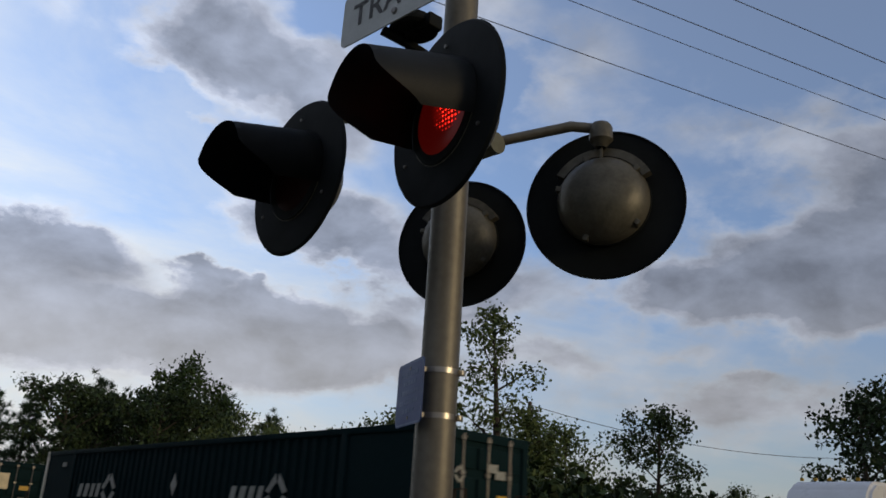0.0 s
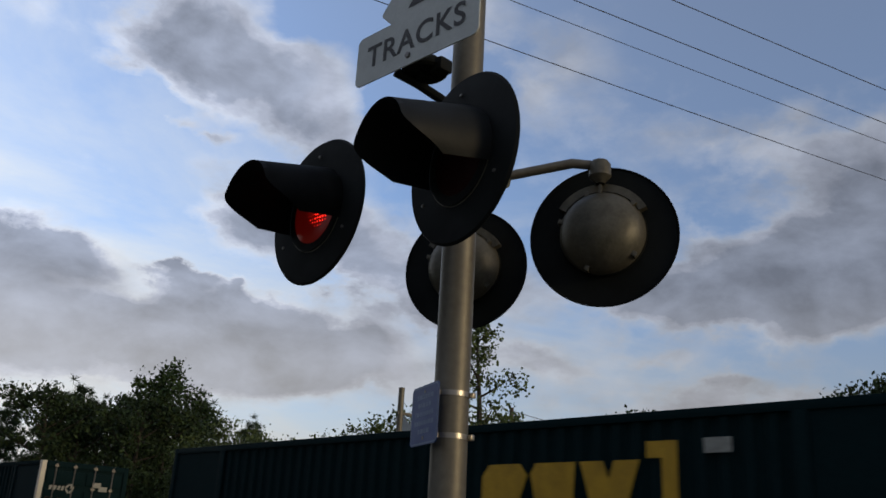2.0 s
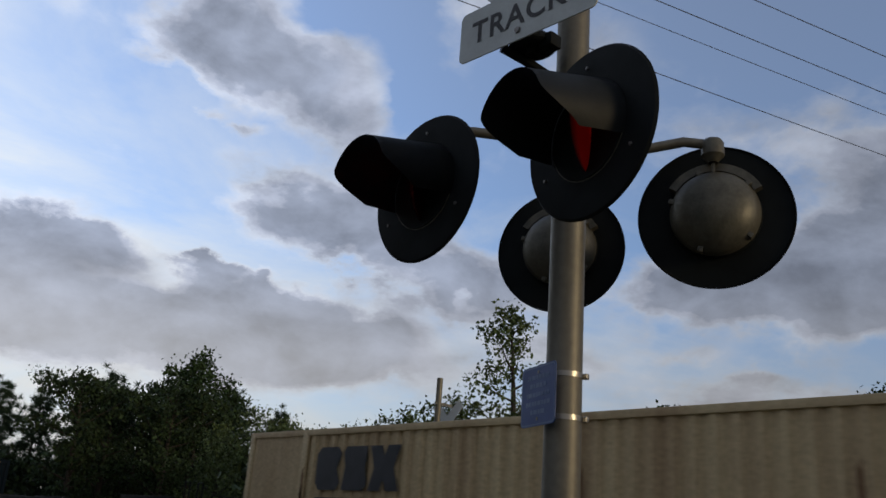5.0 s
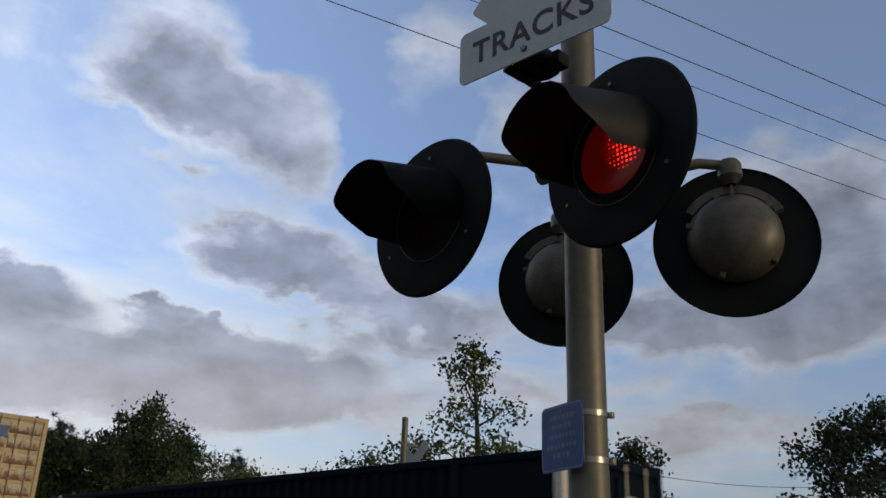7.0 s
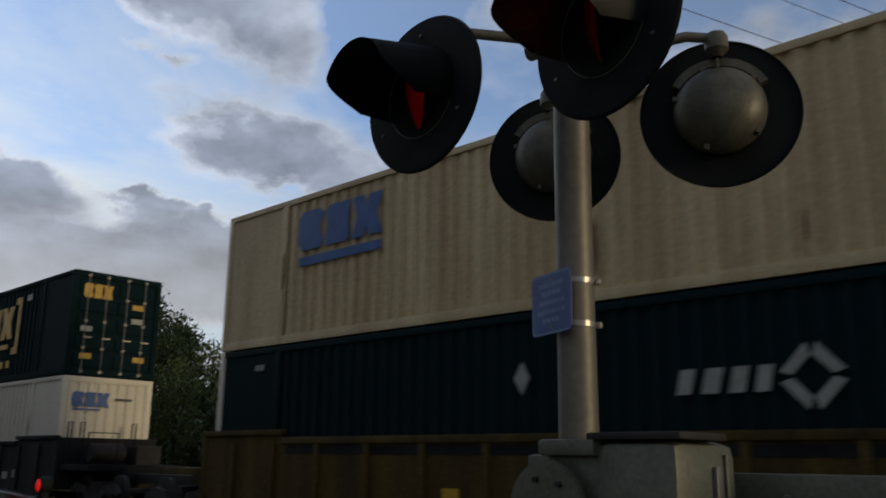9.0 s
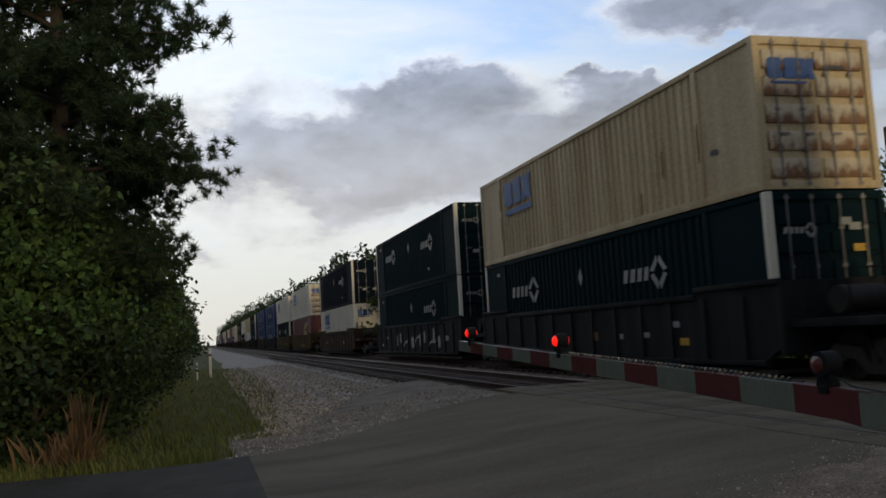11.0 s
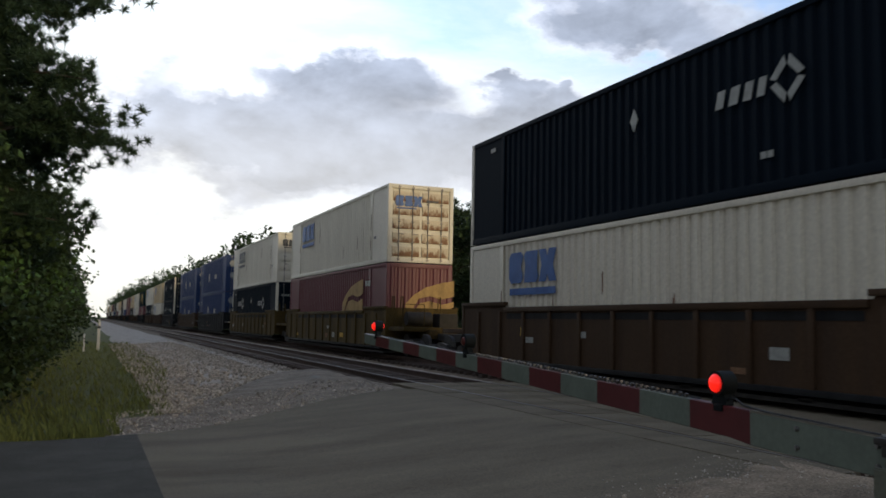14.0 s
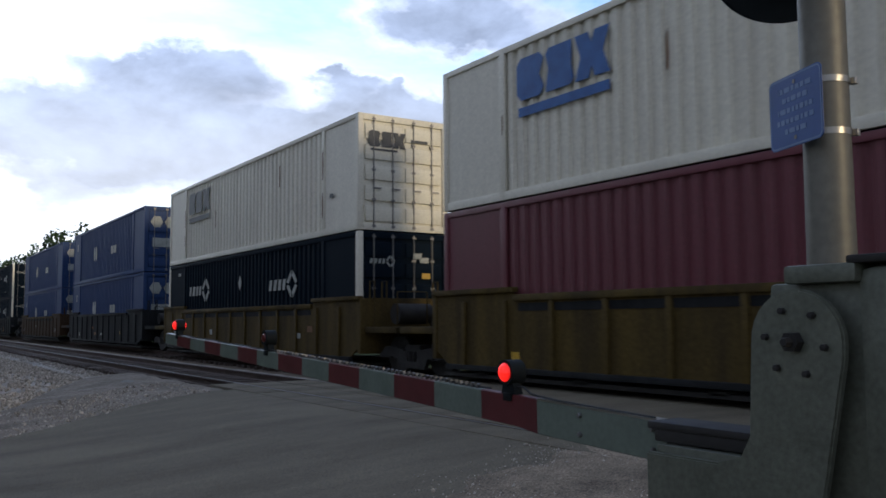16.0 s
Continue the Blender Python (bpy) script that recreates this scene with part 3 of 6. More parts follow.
def build_track(cx, name):
    # ballast bed
    prof = [(-2.5, -0.16), (-1.85, 0.02), (-1.38, 0.075), (-0.9, 0.115), (-0.6, 0.13), (0, 0.135), (0.6, 0.13), (0.9, 0.115), (1.38, 0.075), (1.85, 0.02), (2.5, -0.16)]
    ys = [-700, -300, -120, -60] + list(np.arange(-30, 70, 0.5)) + [75, 85, 100, 130, 200, 350, 600, 1000, 1800]
    verts = []
    for y in ys:
        for dx, z in prof:
            v = 0.03 * noise.noise((dx * 2 + cx, y * 1.4, 1)) + 0.025 * noise.noise((dx * 6 + cx, y * 5, 2))
            verts.append((cx + dx + v * 2, y, z + v))
    n = len(prof)
    faces = [(i * n + j, i * n + j + 1, (i + 1) * n + j + 1, (i + 1) * n + j) for i in range(len(ys) - 1) for j in range(n - 1)]
    me = raw_mesh("ballast", verts, faces, M["bedstone"])
    me.shade_smooth()
    bed = tagged(new("ballast_bed_" + name, me), "grey crushed stone ballast under the rails", "ballast", kind="structure")
    # rails: foot, web and head in one section, with a worn running face
    sec = [(-0.07, 0), (0.07, 0), (0.07, 0.012), (0.012, 0.03), (0.010, 0.115), (0.035, 0.128), (0.036, 0.160), (-0.036, 0.160), (-0.035, 0.128), (-0.010, 0.115), (-0.012, 0.03), (-0.07, 0.012)]
    for s in (-0.755, 0.755):
        bm = bms()
        prism(bm, [(cx + s + a, RAIL_Z - 0.16 + b) for a, b in sec], "y", -700, 1800)
        bm.faces.ensure_lookup_table()
        for f in bm.faces:
            if f.normal.z > 0.9 and f.calc_center_median().z > RAIL_Z - 0.02:
                f.material_index = 1
        ob = part("rail", mesh_of("rail", bm, [M["rail"], M["railtop"]], 0), None)
        tagged(ob, "rusty steel rail with a worn bright top", "rail", group="rails of the railway", kind="structure")
    # ties, half sunk in the stones
    bm = bms()
    box(bm, -1.28, 1.28, -0.11, 0.11, -0.16, 0.0, 0.012)
    tie = mesh_of("tie", bm, M["tie"])
    for y in np.arange(13.4, 75, 0.54):
        part("tie", tie, None, bed, at=pose(cx + random.uniform(-0.03, 0.03), y, 0.178 + random.uniform(-0.008, 0.004), 0, 0, random.uniform(-1, 1)))
    # crossing planks between and beside the rails
    for a, b in ((-1.35, -0.82), (-0.69, -0.02), (0.02, 0.69), (0.82, 1.35)):
        bm = bms()
        box(bm, a, b, -0.6, 0.6, -0.14, 0.0, 0.01)
        me = mesh_of("plank", bm, M["asphalt"])
        for k in range(9):
            part("crossing_plank", me, None, bed, at=(cx, 3.3 + 1.22 * k, RAIL_Z + 0.002 + random.uniform(-0.004, 0.004)))


def scatter_stones():
    """Loose ballast stones lying on the near bed and verge."""
    rng = np.random.default_rng(5)
    base = [(1, 0, -0.3), (-0.5, 0.8, -0.35), (-0.6, -0.8, -0.25), (0.1, 0.1, 0.75), (0.6, 0.6, 0.3), (-0.9, 0.1, 0.3)]
    tri = [(0, 1, 2), (3, 4, 5), (0, 4, 1), (1, 4, 5), (1, 5, 2), (2, 5, 3), (2, 3, 0), (0, 3, 4)]
    verts, faces = [], []
    for k in range(37200):
        if k >= 35000:
            x = rng.uniform(-2.3, 2.7)
            y = rng.uniform(far_edge(x) - 0.2, far_edge(x) + 3.2)
            z, s = max(road_z(x), land_z(x, y)) - 0.02, rng.uniform(0.006, 0.022) * (1 + 1.3 * (rng.random() > 0.93))
        elif k < 24500:
            y = 12.4 + 40 * rng.random() ** 2.3
            x = rng.uniform(-1.5, 3.5) if rng.random() < 0.62 else rng.uniform(1.5, 3.2)
            if rng.random() < 0.14:
                x = rng.uniform(5.9, 7.2)
            z = land_z(x, y) + 0.035 if x < 2.3 else 0.0
            dx = abs(x - TRACK_1)
            if dx < 2.5:
                z = max(z, 0.125 if dx < 0.9 else 0.125 - (dx - 0.9) * 0.13)
            s = rng.uniform(0.016, 0.052)
        else:
            x, y = rng.uniform(-1.0, 3.6), rng.uniform(-0.8, 4.2)
            if y > near_edge(x) + 0.9 * rng.random() ** 2:
                continue
            z, s = road_z(x), rng.uniform(0.004, 0.013) * (1 + 1.6 * (rng.random() > 0.98))
        r = Euler(rng.uniform(0, 6.28, 3)).to_matrix()
        o = len(verts)
        for v in base:
            q = r @ (Vector(v) * s * rng.uniform(0.7, 1.2))
            verts.append((x + q.x, y + q.y, z + q.z + s * 0.25))
        faces += [(a + o, b + o, c + o) for a, b, c in tri]
    tagged(new("loose_stones", raw_mesh("loose_stones", verts, faces, M["stone"])), "loose grey ballast stones beside the track", "stones", kind="stuff")
    # one flat boulder at the track's edge
    bm = bms()
    bmesh.ops.create_icosphere(bm, subdivisions=3, radius=0.5)
    for v in bm.verts:
        v.co = Vector((v.co.x * 0.75, v.co.y * 1.2, v.co.z * 0.42)) * (1 + 0.22 * noise.noise(v.co * 2.2))
    tagged(part("boulder", bm, M["rock"], None, at=(2.35, 17.0, 0.06)), "flat pale boulder lying by the ballast", "boulder")


def build_grass():
    rng = np.random.default_rng(9)
    for name, mt, count, label in (("grass", M["grass"], 26000, "green grass along the verge"), ("dry_grass", M["straw"], 300, "dry straw-coloured grass at the road edge")):
        verts, faces = [], []
        for k in range(count):
            if name == "grass":
                y = 9.3 + 45 * rng.random() ** 2.2
                x = rng.uniform(-11, -0.2 - 1.2 * smooth01(30, 9, y))
                if y < far_edge(x) + (0.15 if x < -2.2 else 2.2 + 0.5 * rng.random()):
                    continue
                h = rng.uniform(0.06, 0.24)
            else:
                c = ((-4.20, 9.95, 0.07), (-4.20, 9.95, 0.07), (-4.25, 9.9, 0.16), (-4.55, 9.8, 0.22))[int(rng.integers(4))]
                x, y = rng.normal(c[0], c[2]), rng.normal(c[1], c[2])
                h = rng.uniform(0.4, 1.15) if c[2] < 0.1 else rng.uniform(0.2, 0.6)
            z = land_z(x, y) - 0.02
            a, lean = rng.uniform(0, 6.28), rng.normal(0, 0.25 if h < 0.6 else 0.09, 2) * h
            w = 0.010 + 0.006 * rng.random()
            o = len(verts)
            verts += [(x - w * math.cos(a), y - w * math.sin(a), z), (x + w * math.cos(a), y + w * math.sin(a), z),
                      (x + lean[0] * 0.4 + w * 0.7, y + lean[1] * 0.4, z + h * 0.6), (x + lean[0], y + lean[1], z + h)]
            faces += [(o, o + 1, o + 2), (o, o + 2, o + 3)]
        tagged(new(name, raw_mesh(name, verts, faces, mt)), label, "grass", kind="stuff")


# ---- crossing signal ----
POLE = (0.090, -1.317)
LENSES = {"a": [], "b": []}


def lens_meshes():
    out = []
    for r in (0.150, 0.048):
        bm = bms()
        k = 1.0 if r > 0.1 else 2.0  # the small lenses bulge
        lathe(bm, [(-0.020 * k, 0.0), (-0.017 * k, r * 0.5), (-0.010 * k, r * 0.85), (0.0, r), (0.008, r * 0.85), (0.013 * k, r * 0.5), (0.015 * k, 0.0)], 40, "x")
        for f in bm.faces:
            f.material_index = 0 if f.calc_center_median().x < -0.001 else 1
        out.append(mesh_of("lens", bm, [M["lit"], M["unlit"]] if r > 0.1 else [M["glow"], M["smallred"]]))
    return out


def hood_mesh():
    """A long visor round the upper lens, cut away below, that narrows and droops forward (towards -x)."""
    bm = bms()
    seg, rings = 40, 12
    grid = []
    for i in range(rings + 1):
        u = i / rings
        row = []
        for k in range(seg + 1):
            a = radians(-22 + 224 * k / seg)  # from one lower side over the top to the other
            low = 0.5 - 0.5 * math.sin(a)
            length = 0.335 - 0.19 * smooth01(0.30, 0.80, low)
            r = 0.186 - 0.022 * u
            row.append(bm.verts.new((-u * length, r * math.cos(a), r * math.sin(a) - 0.060 * u * length / 0.335)))
        grid.append(row)
    for i in range(rings):
        for k in range(seg):
            bm.faces.new((grid[i][k], grid[i][k + 1], grid[i + 1][k + 1], grid[i + 1][k]))
    bmesh.ops.solidify(bm, geom=bm.faces[:], thickness=0.004)
    bmesh.ops.recalc_face_normals(bm, faces=bm.faces)
    return mesh_of("hood", bm, M["hoodgrey"], 50)


def flasher_parts():
    bg = bms()
    lathe(bg, [(0.012, 0.160), (0.004, 0.165), (-0.002, 0.235), (0.002, 0.306), (0.012, 0.314), (0.016, 0.311), (0.008, 0.302), (0.004, 0.235), (0.010, 0.160)], 64, "x")
    dome = bms()
    lathe(dome, [(0.0, 0.178), (0.035, 0.181), (0.065, 0.176), (0.110, 0.153), (0.145, 0.112), (0.164, 0.058), (0.168, 0.0)], 48, "x")
    ring = bms()
    lathe(ring, [(-0.004, 0.152), (-0.006, 0.172), (0.020, 0.186), (0.034, 0.184), (0.034, 0.160)], 48, "x")
    lug = bms()
    box(lug, 0.03, 0.068, -0.011, 0.011, -0.004, 0.026, 0.004)
    bolt = bms()
    lathe(bolt, [(-0.006, 0.0), (-0.006, 0.006), (0.0, 0.007), (0.004, 0.0)], 8, "x")
    # a brim over the housing's upper half, and the rib that hangs it
    lip = bms()
    arc = [radians(a) for a in range(28, 153, 5)]
    rows = [[lip.verts.new((u, r * math.cos(a), r * math.sin(a))) for a in arc] for u, r in ((0.030, 0.180), (0.030, 0.214), (0.074, 0.210), (0.074, 0.176))]
    for p, q in zip(rows, rows[1:] + rows[:1]):
        for k in range(len(arc) - 1):
            lip.faces.new((p[k], p[k + 1], q[k + 1], q[k]))
    for k in (0, -1):
        lip.faces.new([row[k] for row in rows])
    bmesh.ops.recalc_face_normals(lip, faces=lip.faces)
    box(lip, 0.088, 0.104, -0.007, 0.007, 0.13, 0.28, 0.003)
    return {"rain_lip": mesh_of("rain_lip", lip, M["dome"]), "background": mesh_of("background", bg, M["black"]), "housing": mesh_of("housing", dome, M["dome"]), "door_ring": mesh_of("door_ring", ring, M["black"]),
            "latch": mesh_of("latch", lug, M["dome"]), "bolt": mesh_of("bolt", bolt, M["bolt"])}


def flasher(parts, hood, lens, at, turn, signal, phase):
    """A flashing lamp unit under the signal: disc, hood, lens and domed housing."""
    unit = part("lamp_unit", parts["housing"], None, signal, "domed grey-brown lamp housing", at=pose(*at, 0, 0, turn))
    part("background", parts["background"], None, unit, "round black background disc")
    part("door_ring", parts["door_ring"], None, unit)
    part("hood", hood, None, unit, "long black visor hood")
    part("rain_lip", parts["rain_lip"], None, unit)
    for a in (20, 75, 160, 230, 310):
        m = pose(0.02, 0, 0, a, 0, 0) @ pose(0, 0, 0.160)
        part("latch", parts["latch"], None, unit, at=m)
    for a in (90, 210, 330):
        part("bolt", parts["bolt"], None, unit, at=pose(-0.003, 0.24 * math.cos(radians(a)), 0.24 * math.sin(radians(a))))
    ln = part("lens", lens, None, unit, "red lens that flashes in turn")
    LENSES[phase].append(ln)
    return unit


def build_signal():
    sig = thing("crossing_signal", (POLE[0], POLE[1], 0), "galvanised railway crossing signal mast with four flashing lamps", "crossing signal")
    bm = bms()
    lathe(bm, [(0.0, 0.078), (0.9, 0.0775), (2.2, 0.0705), (4.85, 0.0695), (4.86, 0.060), (4.89, 0.0)], 40, "z")
    part("mast", bm, M["galv"], sig)
    bm = bms()
    lathe(bm, [(0.0, 0.20), (0.03, 0.20), (0.05, 0.13), (0.22, 0.10), (0.24, 0.0)], 24, "z")
    part("base", bm, M["alu"], sig, "cast base round the mast's foot")
    lens = lens_meshes()
    P, hood = flasher_parts(), hood_mesh()
    front = [((-0.395, -1.784, 2.976), "a"), ((-0.395, -0.960, 2.979), "b")]
    back = [((0.560, -1.710, 2.980), "a"), ((0.622, -0.840, 3.015), "b")]
    loc = lambda p: (p[0] - POLE[0], p[1] - POLE[1], p[2])
    for k, (p, ph) in enumerate(front):
        flasher(P, hood, lens[0], loc(p), -10 if k == 0 else -2, sig, ph)
    for k, (p, ph) in enumerate(back):
        flasher(P, hood, lens[0], loc(p), 208, sig, ph)
    # crossarms: pipes from the mast's clamp, bent down into the top of each housing
    for pts in (front, back):
        sgn = -1 if pts is front else 1
        for p, _ in pts:
            x, y, z = loc(p)
            bm = bms()
            hv = Vector((math.cos(radians(-10 if sgn < 0 else 208)), math.sin(radians(-10 if sgn < 0 else 208)), 0)) * 0.10
            hx, hy = x + hv.x, y + hv.y
            tube(bm, [(sgn * 0.06, 0.02 * (1 if y > 0 else -1), 3.225), (sgn * 0.17, y * 0.25, 3.235), (hx * 0.8, hy * 0.80, z + 0.292), (hx * 0.93, hy * 0.93, z + 0.285), (hx, hy, z + 0.26), (hx, hy, z + 0.20)], [0.021] * 6, 12)
            part("crossarm", bm, M["galv"], sig)
            bm = bms()
            lathe(bm, [(z + 0.20, 0.018), (z + 0.225, 0.040), (z + 0.232, 0.047), (z + 0.285, 0.046), (z + 0.302, 0.036), (z + 0.308, 0.0)], 20, "z", (hx, hy, 0))
            part("hanger_cap", bm, M["dome"], sig)
    bm = bms()
    lathe(bm, [(3.13, 0.085), (3.15, 0.098), (3.28, 0.098), (3.30, 0.085)], 28, "z")
    for s in (-1, 1):
        box(bm, s * 0.03 - 0.05 + s * 0.07, s * 0.03 + 0.05 + s * 0.07, -0.055, 0.055, 3.165, 3.275, 0.012)
        tube(bm, [(s * 0.12, 0.11, 3.20), (s * 0.12, -0.13, 3.20)], [0.035, 0.045], 12)
    part("clamp", bm, M["alu"], sig, "cast clamp that holds the crossarms")
    # sign bracket with a bell-like fitting below the word sign
    bm = bms()
    tube(bm, [(-0.05, 0.0, 3.50), (-0.20, 0.10, 3.60), (-0.30, 0.14, 3.63)], [0.022, 0.022, 0.022], 10)
    box(bm, -0.07, 0.03, -0.10, 0.10, 3.40, 3.47, 0.012)
    tube(bm, [(-0.06, -0.02, 3.42), (-0.20, -0.08, 3.34)], [0.02, 0.024], 8)
    part("sign_bracket", bm, M["black"], sig)
    bm = bms()
    lathe(bm, [(3.600, 0.0), (3.602, 0.030), (3.622, 0.034), (3.624, 0.088), (3.634, 0.100), (3.648, 0.098), (3.652, 0.080), (3.690, 0.066), (3.705, 0.03), (3.71, 0.0)], 28, "z", (-0.21, 0.05, 0))
    box(bm, -0.235, -0.165, -0.075, -0.005, 3.60, 3.66, 0.008)
    tube(bm, [(-0.22, 0.13, 3.62), (-0.20, 0.16, 3.66)], [0.02, 0.012], 8)
    part("bell", bm, M["black"], sig, "black crossing bell under the sign")
    # number-of-tracks sign: an upside-down T
    W2, H2, W1, H1 = 0.362, 0.245, 0.125, 0.26
    o = []
    for (cx, cy, a0) in ((W2 - .03, .03, -90), (W2 - .03, H2 - .03, 0)):
        o += [(cx + .03 * math.cos(radians(a0 + 90 * k / 5)), cy + .03 * math.sin(radians(a0 + 90 * k / 5))) for k in range(6)]
    o += [(W1, H2), (W1, H2 + H1), (-W1, H2 + H1), (-W1, H2)]
    for (cx, cy, a0) in ((-W2 + .03, H2 - .03, 90), (-W2 + .03, .03, 180)):
        o += [(cx + .03 * math.cos(radians(a0 + 90 * k / 5)), cy + .03 * math.sin(radians(a0 + 90 * k / 5))) for k in range(6)]
    bm = bms()
    prism(bm, o, "x", -0.003, 0.003)
    sign = part("tracks_sign", bm, M["signwhite"], sig, "white T-shaped sign with the word TRACKS", at=pose(-0.343, -0.022, 3.592, 0, 0, 2), smooth=0)
    for txt, size, zz, wide in (("TRACKS", 0.150, 0.075, 1.0), ("2", 0.21, 0.285, 1.0)):
        cu = bpy.data.curves.new("lettering", "FONT")
        cu.body, cu.size, cu.align_x, cu.extrude, cu.space_character, cu.offset = txt, size, "CENTER", 0.0006, 1.08, 0.0022
        cu.materials.append(M["signblack"])
        t = new("lettering", cu)
        t.parent = sign
        t.matrix_basis = Matrix.Translation((-0.0045, 0, zz)) @ Matrix(((0, 0, -1, 0), (-1, 0, 0, 0), (0, 1, 0, 0), (0, 0, 0, 1)))
    bm = bms()
    lathe(bm, [(-0.014, 0.0), (-0.012, 0.013), (-0.003, 0.015), (-0.003, 0.0)], 12, "x", (0, 0.03, 0.045))
    part("bolt", bm, M["bolt"], sign)
    # crossed boards above
    for a in (45, -45):
        bm = bms()
        prism(bm, round_rect(1.22, 0.225, 0.02), "x", -0.002, 0.002)
        part("crossbuck_board", bm, M["signwhite"], sig, at=pose(-0.10 if a > 0 else -0.108, 0, 4.52, a, 0, 0), smooth=0)
    # small blue notice and its two bands
    sx, sy, sz = -0.019 - POLE[0], -1.285 - POLE[1], 2.177
    bm = bms()
    prism(bm, round_rect(0.275, 0.229, 0.022), "x", -0.0015, 0.0015)
    notice = part("notice_sign", bm, M["signblue"], sig, "small blue notice with worn pale lettering", at=pose(sx, sy, sz, 0, 0, -22), smooth=0)
    bm = bms()
    o1, o2 = round_rect(0.268, 0.222, 0.02), round_rect(0.258, 0.212, 0.017)
    va, vb = [bm.verts.new((-0.0022, *p)) for p in o1], [bm.verts.new((-0.0022, *p)) for p in o2]
    for k in range(len(va)):
        bm.faces.new((va[k], va[(k + 1) % len(va)], vb[(k + 1) % len(va)], vb[k]))
    part("border", bm, M["signpale"], notice, smooth=0)
    for zz, w in ((0.070, 0.17), (0.038, 0.13), (0.004, 0.18), (-0.030, 0.19), (-0.062, 0.11)):
        bm = bms()
        rr = random.Random(int(zz * 1000))
        x = -w / 2
        while x < w / 2:
            l = rr.uniform(0.012, 0.03)
            box(bm, -0.0026, -0.0012, x, min(x + l, w / 2), zz - 0.008, zz + 0.008)
            x += l + 0.007
        part("text_bar", bm, M["signpale"], notice, smooth=0)
    for dz in (0.088, -0.088):
        bm = bms()
        lathe(bm, [(-0.003, 0.0), (-0.003, 0.007), (-0.0015, 0.007)], 10, "x", (-0.001, 0.0, dz))
        part("rivet", bm, M["bolt"], notice)
    for zz in (2.266, 2.103):
        bm = bms()
        lathe(bm, [(zz - 0.010, 0.0705), (zz - 0.010, 0.0735), (zz + 0.010, 0.0735), (zz + 0.010, 0.0705)], 40, "z")
        box(bm, 0.040, 0.058, -0.078, -0.058, zz - 0.011, zz + 0.011, 0.003)
        box(bm, -0.095, -0.065, -0.012, 0.03, zz - 0.008, zz + 0.008)
        part("band", bm, M["band"], sig, "bright steel strap")


# ---- gate ----
ARM_SLOPE = 0.0402


